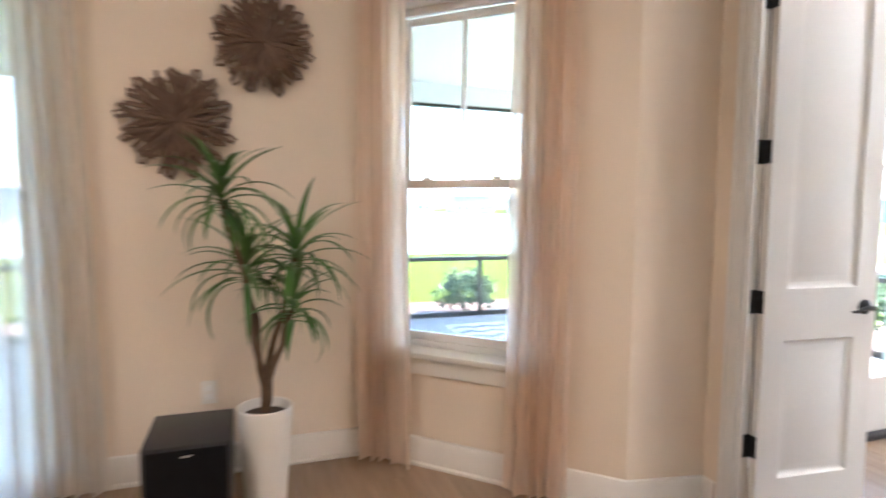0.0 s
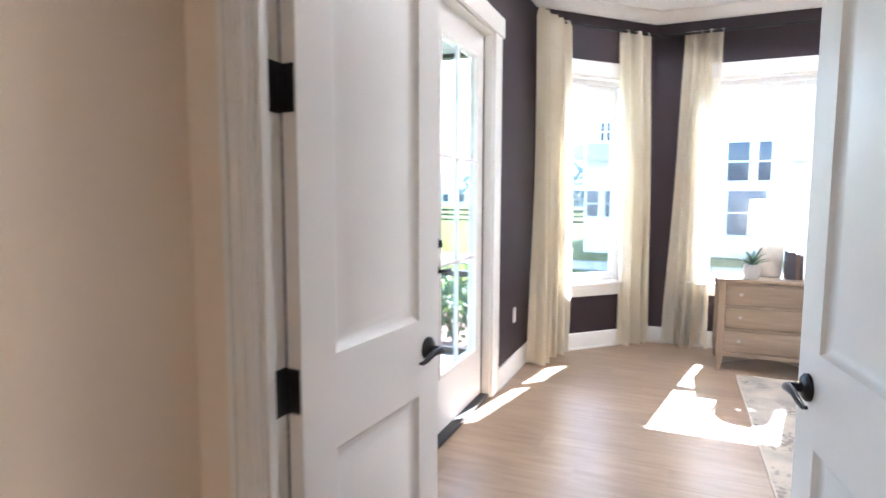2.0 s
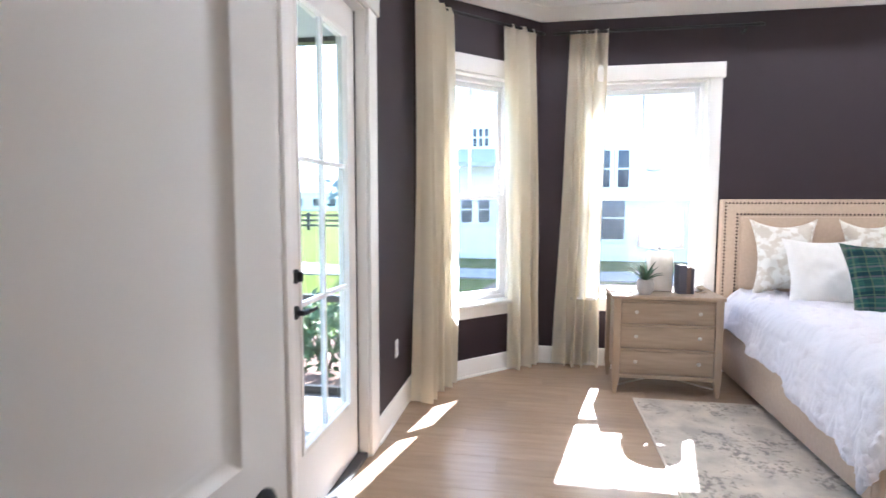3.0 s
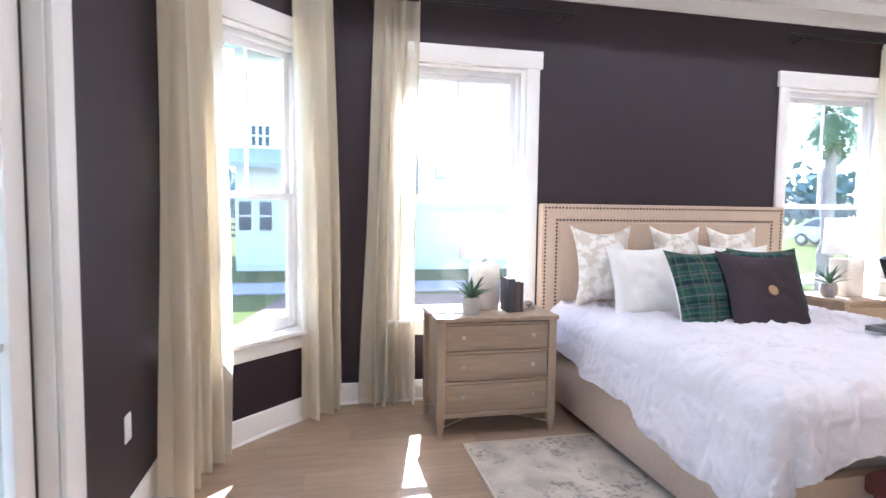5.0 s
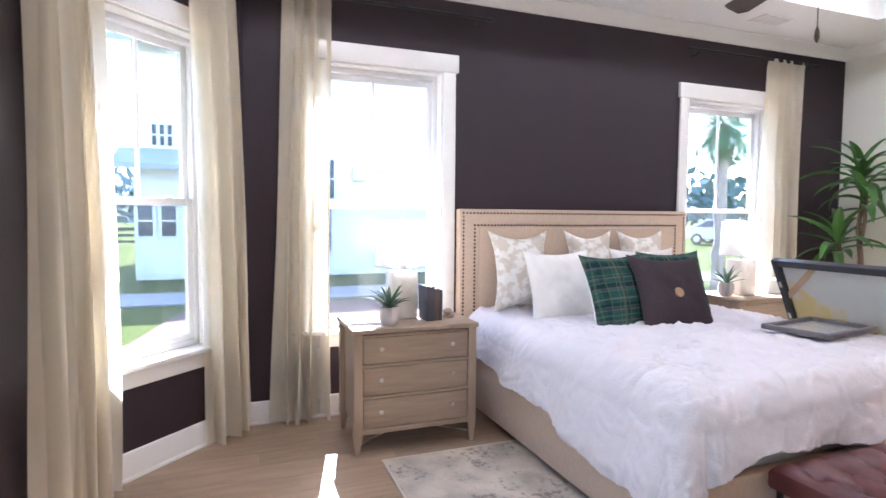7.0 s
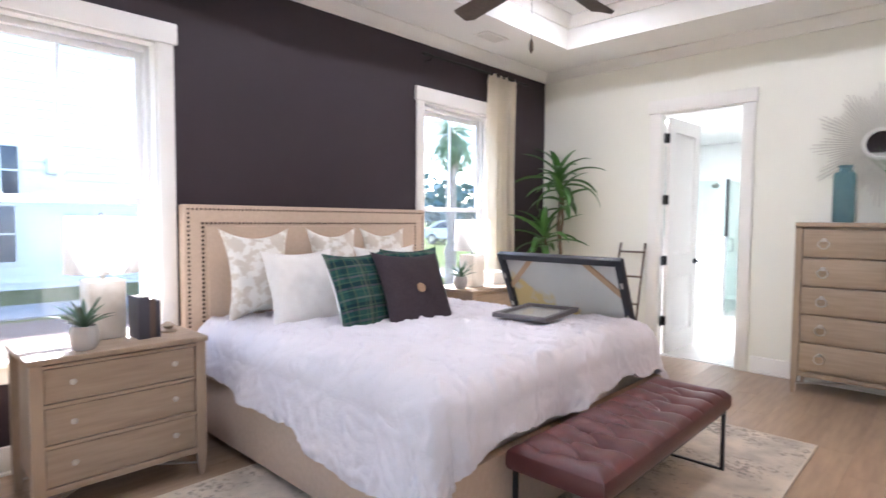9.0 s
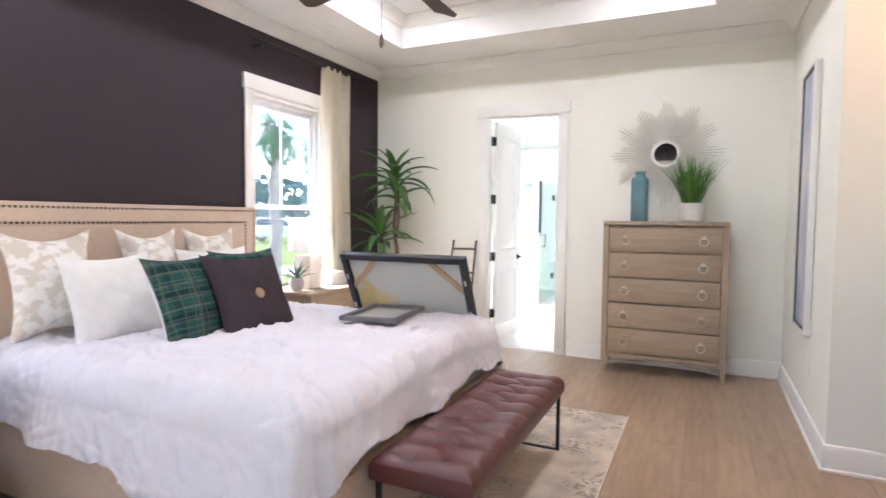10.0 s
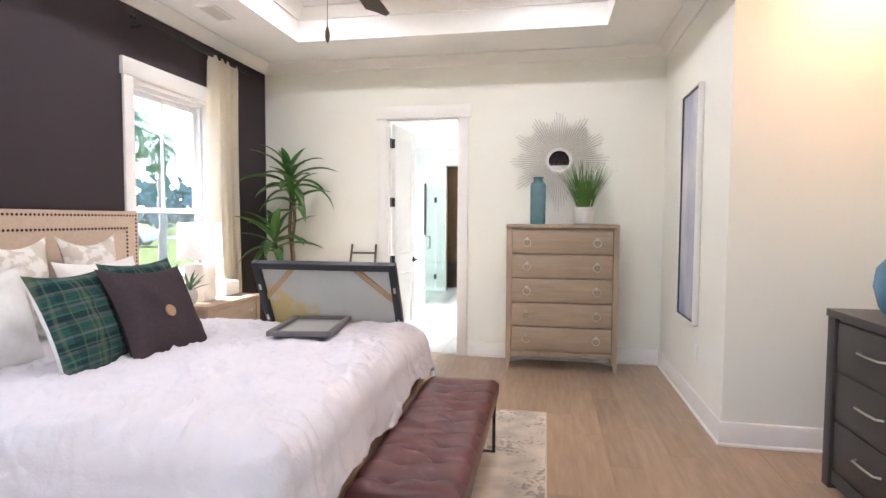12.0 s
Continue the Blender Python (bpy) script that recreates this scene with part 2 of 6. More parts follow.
def baseboard(line):
    tagged(part("baseboard", sweep(B(), BASE_PROFILE, line), TRIM), "tall white painted baseboard with a shoe moulding", "baseboard", kind="structure")


# ---- bedroom shell ----
XB, YS, YN = 6.75, -4.56, 1.99
C1, C2 = (6.75, 1.08), (5.84, 1.99)
HEAD, SILL = 2.44, 0.60
L12 = (Vector(C2) - Vector(C1)).length

W2_A, W2_B = -0.29, 0.69
W3_A, W3_B = -3.56, -2.58
wall_east, M_EAST = wall("wall_east", (XB, YS), C1, DARK_WALL, "dark charcoal painted wall behind the bed", [(W3_A - YS, W3_B - YS, SILL, HEAD), (W2_A - YS, W2_B - YS, SILL, HEAD)], ext=(0.16, 0.0))
W1_A, W1_B = 0.29, 1.03
wall_angled, M_ANG = wall("wall_angled", C1, C2, DARK_WALL, "dark charcoal painted angled wall with a window", [(W1_A, W1_B, SILL, HEAD)], ext=(0.06, 0.06))
FD_A, FD_B = 5.84 - 4.70, 5.84 - 2.98
wall_north, M_NORTH = wall("wall_north", C2, (2.07, YN), DARK_WALL, "dark painted wall with the patio doors", [(FD_A, FD_B, 0.0, HEAD)], ext=(0.0, 0.0))
BD_A, BD_B = 4.62 - 2.635, 5.38 - 2.635
wall_south, M_SOUTH = wall("wall_south", (2.635, YS), (XB, YS), WHITE_WALL, "off-white painted wall behind the tall dresser", [(BD_A, BD_B, 0.0, HEAD)], thick=0.12, ext=(0.12, 0.0))
wall("wall_closet", (2.635, -2.62), (2.635, YS), WHITE_WALL, "off-white painted wall with a framed picture", thick=0.12, ext=(-0.12, 0.0))
wall("wall_alcove", (1.75, -2.62), (2.635, -2.62), WHITE_WALL, "off-white painted wall lit warmly from above", thick=0.12, ext=(0.12, 0.0))
wall("wall_west", (1.75, 0.10), (1.75, -2.62), WHITE_WALL, "off-white painted wall behind the dark dresser", thick=0.12)
wall("wall_jog", (2.07, 0.10), (1.75, 0.10), WHITE_WALL, "short return of off-white wall", thick=0.06, ext=(0.0, 0.12))
ED_A, ED_B = 1.99 - 1.615, 1.99 - 0.405
wall_entry, M_ENTRY = wall("wall_entry", (2.07, YN), (2.07, 0.10), WHITE_WALL, "painted wall round the double entry doors", [(ED_A, ED_B, 0.0, HEAD)], thick=0.04, ext=(0.16, 0.0))

# ---- living room shell ----
LIV_C = (1.62, 1.81)
HALL_X, HALL_Y = 1.985, 1.745
wall_liv_entry, M_HALL = wall("wall_hall", (HALL_X, 0.25), (HALL_X, HALL_Y), CREAM_WALL, "cream painted wall round the double entry doors", [(0.155, 1.365, 0.0, HEAD)], thick=0.04, ext=(0.0, 0.12))
wall("wall_stub", (HALL_X, HALL_Y), LIV_C, CREAM_WALL, "short cream wall beside the double doors", thick=0.06, ext=(0.03, 0.0))
LIV_A = (0.67, 2.76)
LLEN = (Vector(LIV_A) - Vector(LIV_C)).length
LW_A, LW_B = 0.47, 1.26
wall_liv_ang, M_LANG = wall("wall_window", LIV_C, LIV_A, CREAM_WALL, "cream angled wall with a tall window", [(LW_A, LW_B, SILL, 2.38)], thick=0.12, ext=(0.0, 0.04))
wall_liv_n, M_LNOR = wall("wall_living_north", LIV_A, (-3.2, 2.76), CREAM_WALL, "cream painted wall with round wooden ornaments", [(1.50, 3.10, 0.0, HEAD)], thick=0.14, ext=(0.0, 0.1))
wall("wall_living_west", (-3.2, 2.76), (-3.2, -3.2), CREAM_WALL, "plain cream painted wall", thick=0.12)
wall("wall_living_south", (-3.2, -3.2), (1.55, -3.2), CREAM_WALL, "plain cream painted wall", thick=0.12, ext=(0.12, 0.06))
wall("wall_living_east", (1.55, -3.2), (1.55, 0.25), CREAM_WALL, "plain cream painted wall", thick=0.06)
wall("wall_hall_return", (1.55, 0.25), (HALL_X, 0.25), CREAM_WALL, "short return of cream wall", thick=0.06, ext=(0.06, 0.07))

# ---- ceilings ----
TX0, TX1, TY0, TY1 = 3.25, 6.04, -3.87, 1.23
bm = B()
for lo, hi in (((1.5, YS - 0.2), (TX0, 2.2)), ((TX1, YS - 0.2), (6.95, 2.2)), ((TX0, YS - 0.2), (TX1, TY0)), ((TX0, TY1), (TX1, 2.2))):
    box(bm, (*lo, 3.05), (*hi, 3.42))
box(bm, (TX0, TY0, 3.34), (TX1, TY1, 3.42))
tagged(part("ceiling", bm, CEILING), "white ceiling with a recessed tray", "ceiling", kind="structure")
tagged(one_box("ceiling_living", (-3.4, -3.4, 3.05), (1.5, 3.0, 3.2), CEILING), "white living room ceiling", "ceiling", kind="structure")
BED_LINE = [(1.75, -2.62), (2.635, -2.62), (2.635, YS), (XB, YS), C1, C2, (2.07, YN), (2.07, 0.10), (1.75, 0.10)]
tagged(part("crown", sweep(B(), CROWN_PROFILE, BED_LINE, True), TRIM), "white crown moulding round the bedroom", "moulding", kind="structure")
TRAY_LINE = [(TX0, TY0), (TX1, TY0), (TX1, TY1), (TX0, TY1)]
tagged(part("crown_tray", sweep(B(), [(o, z + 0.29) for o, z in CROWN_PROFILE], TRAY_LINE, True), TRIM), "white crown moulding inside the ceiling tray", "moulding", kind="structure")

# ---- baseboards ----
for line in ([(5.505, YS), (XB, YS), C1, C2, (4.845, YN)], [(1.75, 0.10), (1.75, -2.62), (2.635, -2.62), (2.635, YS), (4.495, YS)], [(2.835, YN), (2.07, YN), (2.07, 1.72)],
             [(HALL_X, 1.672), (HALL_X, HALL_Y), LIV_C, LIV_A, (-0.9, 2.76)]):
    baseboard(line)


# ---- windows and doors ----
def casing(owner, m, a0, a1, z0, z1, off=0.0, width=0.095, cap=0.125, deep=0.02):
    """Flat boards round an opening, with a heavier head board."""
    for a, b in ((a0 - width, a0), (a1, a1 + width)):
        one_box("casing", (a, off, z0), (b, off + deep, z1), TRIM, owner, 0.002, m=m)
    one_box("head_board", (a0 - width - 0.02, off, z1), (a1 + width + 0.02, off + deep + 0.012, z1 + cap), TRIM, owner, 0.003, m=m)


def reveal(owner, m, a0, a1, z0, z1, depth, floor=False):
    """The painted lining of an opening."""
    t = 0.012
    one_box("jamb", (a0, -depth, z0), (a0 + t, 0, z1 - t), TRIM, owner, m=m)
    one_box("jamb", (a1 - t, -depth, z0), (a1, 0, z1 - t), TRIM, owner, m=m)
    one_box("head_jamb", (a0, -depth, z1 - t), (a1, 0, z1), TRIM, owner, m=m)


def sash(owner, m, a0, a1, z0, z1, y, muntin=False, label=""):
    """One sash: four members and a pane, with a middle bar if wanted."""
    w, t = 0.042, 0.028
    bm = B()
    box(bm, (a0, y - t, z0), (a0 + w, y, z1), 0.003)
    box(bm, (a1 - w, y - t, z0), (a1, y, z1), 0.003)
    box(bm, (a0 + w, y - t, z0), (a1 - w, y, z0 + w), 0.003)
    box(bm, (a0 + w, y - t, z1 - w), (a1 - w, y, z1), 0.003)
    sh = part("sash", place(bm, m), VINYL, owner, label)
    if muntin:
        c = (a0 + a1) / 2
        one_box("muntin", (c - 0.009, y - 0.022, z0 + w), (c + 0.009, y - 0.004, z1 - w), VINYL, sh, m=m)
    g = one_box("pane", (a0 + w, y - 0.016, z0 + w), (a1 - w, y - 0.012, z1 - w), PANE, sh, m=m)
    g.visible_shadow = False


def window(name, m, a0, a1, z0, z1, label, cased=True, depth=0.16):
    w = tagged(new(name), label, "window", kind="structure")
    meet = 1.465
    reveal(w, m, a0, a1, z0, z1, depth)
    if cased:
        casing(w, m, a0, a1, z0 - 0.02, z1)
    one_box("sill", (a0 - 0.11, -0.10, z0 - 0.022), (a1 + 0.11, 0.055, z0 + 0.006), TRIM, w, 0.005, m=m)
    one_box("apron", (a0 - 0.09, 0.0, z0 - 0.115), (a1 + 0.09, 0.018, z0 - 0.022), TRIM, w, 0.003, m=m)
    bm = B()
    f0, f1 = -depth + 0.005, -0.085
    for lo, hi in (((a0 + 0.012, z0), (a0 + 0.045, z1 - 0.012)), ((a1 - 0.045, z0), (a1 - 0.012, z1 - 0.012)), ((a0 + 0.045, z0 + 0.004), (a1 - 0.045, z0 + 0.04)), ((a0 + 0.045, z1 - 0.05), (a1 - 0.045, z1 - 0.012))):
        box(bm, (lo[0], f0, lo[1]), (hi[0], f1, hi[1]), 0.003)
    part("window_frame", place(bm, m), VINYL, w)
    sash(w, m, a0 + 0.046, a1 - 0.046, meet - 0.02, z1 - 0.051, -0.118, True)
    sash(w, m, a0 + 0.046, a1 - 0.046, z0 + 0.041, meet + 0.022, -0.088)
    one_box("insect_screen", (a0 + 0.046, -depth + 0.004, z0 + 0.041), (a1 - 0.046, -depth + 0.0045, meet), SCREEN, w, label="fine grey insect screen", m=m)
    for a in (a0 + 0.2, a1 - 0.2):
        one_box("sash_lock", (a - 0.025, -0.112, meet + 0.022), (a + 0.025, -0.09, meet + 0.036), VINYL, w, 0.004, m=m)
    return w


window("window_1", M_ANG, W1_A, W1_B, SILL, HEAD, "white vinyl double-hung window in the angled wall")
window("window_2", M_EAST, W2_A - YS, W2_B - YS, SILL, HEAD, "white vinyl double-hung window behind a bedside table")
window("window_3", M_EAST, W3_A - YS, W3_B - YS, SILL, HEAD, "white vinyl double-hung window on the far side of the bed")
window("window_4", M_LANG, LW_A, LW_B, SILL, 2.38, "white vinyl double-hung window facing the covered patio", cased=False, depth=0.12)


def lever(owner, m, side=1):
    """A dark curved lever on a round rose, along +y of its frame, its grip towards -x."""
    bm = lathe(B(), [(0.033, 0), (0.033, 0.006), (0.027, 0.012), (0.013, 0.016), (0.011, 0.030)], 22, m=pose(0, 0, 0, -90 * side, 0, 0))
    y = 0.048 * side
    tube(bm, [(0, 0.026 * side, 0), (0, y - 0.006 * side, 0), (-0.010, y, 0.001), (-0.035, y + 0.002 * side, 0.004), (-0.060, y + 0.001 * side, 0.002), (-0.085, y, -0.007), (-0.104, y - 0.002 * side, -0.012), (-0.118, y - 0.004 * side, -0.009)],
         [0.010, 0.011, 0.011, 0.010, 0.0085, 0.0075, 0.0065, 0.004], 10)
    return part("door_lever", place(bm, m), BLACK, owner, "dark bronze curved lever handle")


def panel_door(name, label, width, hinge_z, height=2.415, group="", sides=(-1, 1)):
    """A two-panel moulded door: hinge edge at x = 0, running along +x, its middle on y = 0."""
    d = thing(name, (0, 0, 0), label, "door", group, "structure")
    t, st = 0.019, 0.113
    z0, z1, z2, z3 = 0.20, 0.80, 1.02, height - 0.14
    bm = B()
    for a, b, lo, hi in ((0, st, 0.008, height), (width - st, width, 0.008, height), (st, width - st, 0.008, z0), (st, width - st, z1, z2), (st, width - st, z3, height)):
        box(bm, (a, -t, lo), (b, t, hi))
    bmesh.ops.remove_doubles(bm, verts=bm.verts, dist=1e-5)
    part("leaf", bm, DOORPAINT, d)
    for lo, hi in ((z0, z1), (z2, z3)):
        bm = B()
        for sgn in (-1, 1):
            prof = [(0.0, t), (0.004, t - 0.008), (0.018, t - 0.0165), (0.030, t - 0.0165), (0.056, t - 0.006)]
            rings = []
            for o, y in prof:
                rings.append([bm.verts.new((x, sgn * y, z)) for x, z in ((st + o, lo + o), (width - st - o, lo + o), (width - st - o, hi - o), (st + o, hi - o))])
            for a, b in zip(rings, rings[1:]):
                for i in range(4):
                    bm.faces.new((a[i], a[(i + 1) % 4], b[(i + 1) % 4], b[i]))
            bm.faces.new(rings[-1])
        part("panel", bm, DOORPAINT, d)
    for sgn in sides:
        lever(d, pose(width - 0.065, sgn * t, 0.93), sgn)
    one_box("latch_plate", (width - 0.001, -0.012, 0.90), (width + 0.002, 0.012, 0.96), BLACK, d)
    for z in hinge_z:
        bm = B()
        tube(bm, [(-0.004, t + 0.004, z - 0.05), (-0.004, t + 0.004, z + 0.05)], 0.007, 10)
        box(bm, (-0.003, -0.014, z - 0.048), (0.0005, t, z + 0.048), 0.001)
        part("hinge", bm, BLACK, d, "black door hinge")
    return d


HZ = (0.342, 0.964, 1.586, 2.208)
left_leaf = panel_door("door_1", "white two-panel entry door standing open", 0.598, HZ)
left_leaf.matrix_basis = Matrix.Translation((2.071, 1.566, 0)) @ pose(0, 0, 0, 0, 0, -4.6)
right_leaf = panel_door("door_2", "white two-panel entry door standing open beside the dark dresser", 0.65, HZ)
right_leaf.matrix_basis = Matrix.Translation((2.071, 0.440, 0)) @ pose(0, 0, 0, 0, 0, 8.5) @ Matrix.Diagonal((1, -1, 1, 1))

frame_entry = tagged(new("door_frame_1"), "white frame and trim of the double entry doors", "door frame", kind="structure")
casing(frame_entry, M_ENTRY, ED_A, ED_B, 0.0, HEAD)
# narrow moulded casing on the living room side
for a, sg in ((0.172, -1), (1.342, 1)):
    bm = B()
    for k, (o, w, h) in enumerate(((0.0, 0.014, 0.010), (0.014, 0.016, 0.015), (0.030, 0.012, 0.011), (0.042, 0.015, 0.018))):
        u, v = sorted((a + sg * o, a + sg * (o + w)))
        box(bm, (u, 0.0, 0.0), (v, h, HEAD + 0.005), 0.002)
    part("casing", place(bm, M_HALL), TRIM, frame_entry)
bm = box(B(), (0.115, 0.0, HEAD + 0.005), (1.399, 0.016, HEAD + 0.062), 0.003)
part("head_casing", place(bm, M_HALL), TRIM, frame_entry)
for y0, y1 in ((1.6155, 1.588), (0.4045, 0.420)):
    lo, hi = min(y0, y1), max(y0, y1)
    one_box("jamb", (HALL_X + 0.0005, lo, 0), (2.0695, hi, HEAD - 0.012), TRIM, frame_entry)
    s0, s1 = (lo - 0.012, lo) if lo > 1 else (hi, hi + 0.012)
    one_box("door_stop", (2.000, s0, 0), (2.024, s1, HEAD - 0.024), TRIM, frame_entry, 0.002)
    for z in HZ:
        q0, q1 = (lo - 0.004, lo + 0.001) if lo > 1 else (hi - 0.001, hi + 0.004)
        one_box("hinge_plate", (2.028, q0, z - 0.05), (2.066, q1, z + 0.05), BLACK, frame_entry, 0.001, "black hinge plate")
one_box("head_jamb", (HALL_X + 0.0005, 0.42, HEAD - 0.012), (2.0695, 1.588, HEAD), TRIM, frame_entry)


def french_leaf(name, x0, x1, label):
    d = tagged(new(name), label, "door", "patio door leaves", "structure")
    ya, yb = 2.05, 2.095
    st = 0.10
    bm = B()
    for a, b, lo, hi in ((x0, x0 + st, 0.03, 2.42), (x1 - st, x1, 0.03, 2.42), (x0 + st, x1 - st, 0.03, 0.34), (x0 + st, x1 - st, 2.28, 2.42)):
        box(bm, (a, ya, lo), (b, yb, hi))
    bmesh.ops.remove_doubles(bm, verts=bm.verts, dist=1e-5)
    part("leaf", bm, DOORPAINT, d)
    bm = B()
    for a, b, lo, hi in ((x0 + st, x0 + st + 0.022, 0.34, 2.28), (x1 - st - 0.022, x1 - st, 0.34, 2.28), (x0 + st + 0.022, x1 - st - 0.022, 0.34, 0.362), (x0 + st + 0.022, x1 - st - 0.022, 2.258, 2.28)):
        box(bm, (a, ya - 0.006, lo), (b, yb + 0.006, hi), 0.003)
    part("glazing_bead", bm, DOORPAINT, d)
    c = (x0 + x1) / 2
    one_box("muntin", (c - 0.010, 2.06, 0.362), (c + 0.010, 2.085, 2.258), VINYL, d)
    for z in (0.985, 1.605):
        for a, b in ((x0 + st + 0.022, c - 0.010), (c + 0.010, x1 - st - 0.022)):
            one_box("muntin", (a, 2.06, z - 0.010), (b, 2.085, z + 0.010), VINYL, d)
    g = one_box("pane", (x0 + st + 0.022, 2.071, 0.362), (x1 - st - 0.022, 2.075, 2.258), PANE, d)
    g.visible_shadow = False
    return d, ya


FX0, FX1, FXM = 3.00, 4.68, 3.85
leaf_w, _ = french_leaf("patio_door_1", FX0, FXM - 0.018, "white glazed patio door leaf with dark muntins")
leaf_e, ya = french_leaf("patio_door_2", FXM + 0.002, FX1, "white glazed patio door leaf with a black lever")
one_box("astragal", (FXM - 0.045, 2.03, 0.03), (FXM + 0.012, 2.05, 2.42), DOORPAINT, leaf_w, 0.003)
bm = B()
lathe(bm, [(0.028, 0), (0.028, 0.008), (0.012, 0.012), (0.011, 0.045)], 18, m=pose(FXM + 0.065, 2.05, 0.97, 90, 0, 0))
tube(bm, [(FXM + 0.065, 2.008, 0.97), (FXM + 0.10, 2.006, 0.975), (FXM + 0.14, 2.006, 0.968), (FXM + 0.18, 2.008, 0.975)], [0.010, 0.010, 0.008, 0.005], 8)
part("lever", bm, BLACK, leaf_e, "black curved door lever")
bm = B()
lathe(bm, [(0.03, 0), (0.03, 0.01), (0.02, 0.014)], 18, m=pose(FXM + 0.065, 2.05, 1.12, 90, 0, 0))
box(bm, (FXM + 0.058, 2.015, 1.10), (FXM + 0.072, 2.037, 1.14), 0.003)
part("deadbolt", bm, BLACK, leaf_e, "black deadbolt turn")
frame_patio = tagged(new("door_frame_2"), "white frame and dark threshold of the patio doors", "door frame", kind="structure")
casing(frame_patio, M_NORTH, FD_A, FD_B, 0.0, HEAD, width=0.14)
reveal(frame_patio, M_NORTH, FD_A, FD_B, 0.0, HEAD, 0.16)
one_box("threshold", (FX0 - 0.008, 1.995, 0.0), (FX1 + 0.008, 2.15, 0.028), BLACKPAINT, frame_patio, 0.004, "dark metal threshold")
one_box("weather_strip", (FX1 + 0.001, 2.045, 0.03), (FX1 + 0.007, 2.10, 2.42), BLACKPAINT, frame_patio)

frame_bath = tagged(new("door_frame_3"), "white frame and trim of the bathroom doorway", "door frame", kind="structure")
casing(frame_bath, M_SOUTH, BD_A, BD_B, 0.0, HEAD)
reveal(frame_bath, M_SOUTH, BD_A, BD_B, 0.0, HEAD, 0.12)
bath_leaf = panel_door("door_3", "white two-panel bathroom door standing open", 0.73, HZ)
bath_leaf.matrix_basis = Matrix.Translation((5.342, -4.685, 0)) @ pose(0, 0, 0, 0, 0, -93)
for z in HZ:
    one_box("hinge_plate", (5.362, -4.675, z - 0.05), (5.369, -4.63, z + 0.05), BLACK, frame_bath, 0.001, "black hinge plate")

# living room patio slider
slider = tagged(new("patio_door_3"), "white glazed sliding door behind a sheer curtain", "door", kind="structure")
reveal(slider, M_LNOR, 1.50, 3.10, 0.0, HEAD, 0.14)
bm = B()
for a0, a1 in ((1.515, 2.32), (2.28, 3.085)):
    y = -0.06 if a0 < 2 else -0.10
    for a, b, lo, hi in ((a0, a0 + 0.07, 0.02, 2.42), (a1 - 0.07, a1, 0.02, 2.42), (a0 + 0.07, a1 - 0.07, 0.02, 0.12), (a0 + 0.07, a1 - 0.07, 2.34, 2.42)):
        box(bm, (a, y - 0.035, lo), (b, y, hi))
part("door_frame", place(bm, M_LNOR), VINYL, slider)
for a0, a1, y in ((1.585, 2.25, -0.078), (2.35, 3.015, -0.118)):
    g = one_box("pane", (a0, y - 0.004, 0.12), (a1, y, 2.34), PANE, slider, m=M_LNOR)
    g.visible_shadow = False


# ---- curtains ----
def curtain(m, top, bottom, z0, z1, off, folds, mat, label, seed, depth=0.035, group="bedroom curtains"):
    """A pleated drop: from top = (a, b) to bottom = (a, b) along the wall."""
    rnd = random.Random(seed)
    ph = [rnd.uniform(0, 6.28) for _ in range(6)]

    def f(u, v):
        a = top[0] + (top[1] - top[0]) * u
        b = bottom[0] + (bottom[1] - bottom[0]) * u
        w = v ** 1.3
        x = b + (a - b) * v
        uu = u + 0.045 * math.sin(2 * math.pi * u * 1.5 + ph[4]) + 0.02 * math.sin(2.2 * v + ph[3])
        arg = 2 * math.pi * folds * uu + 0.4 * math.sin(3 * v + ph[0]) + ph[1]
        wave = math.sin(arg)
        wave = math.copysign(abs(wave) ** 0.75, wave)
        amp = depth * (0.85 + 0.3 * math.sin(5 * u + ph[2])) * (0.5 if v > 0.985 else 1.0) * (1.2 - 0.45 * w)
        x += 0.010 * math.sin(7 * v + ph[3] + 9 * u) * (1 - v) + 0.45 * depth * math.cos(arg) * (1 - 0.5 * v)
        z = z0 + (z1 - z0) * v + 0.008 * math.sin(6 * u + ph[5]) * (1 - v)
        return (x, off + amp * wave + 0.012 * math.sin(4 * v + ph[5]), z)

    bm = sheet(B(), f, folds * 16, 46)
    bmesh.ops.solidify(bm, geom=bm.faces[:], thickness=0.004)
    c = part("curtain", place(bm, m), mat, None, angle=80)
    return tagged(c, label, "curtain", group)


def rod(m, a0, a1, z, off, label):
    r = tagged(new("curtain_rod"), label, "curtain rod", "bedroom curtain rods")
    part("pole", place(tube(B(), [(a0, off, z), (a1, off, z)], 0.011, 10), m), BLACK, r)
    for a, s in ((a0, -1), (a1, 1)):
        bm = lathe(B(), [(0.012, 0), (0.017, 0.008), (0.017, 0.02), (0.010, 0.03), (0.014, 0.045), (0.006, 0.06)], 14, m=pose(0, 0, 0, 0, 90 * s, 0))
        part("finial", place(bm, m @ Matrix.Translation((a, off, z))), BLACK, r)
    for a in (a0 + 0.07, a1 - 0.07):
        bm = B()
        tube(bm, [(a, 0.002, z - 0.03), (a, off * 0.6, z - 0.03), (a, off, z - 0.012)], 0.006, 8)
        lathe(bm, [(0.02, 0), (0.02, 0.006), (0.012, 0.01)], 14, at=(a, 0.0, z - 0.03), m=pose(0, 0, 0, -90, 0, 0))
        part("bracket", place(bm, m), BLACK, r)


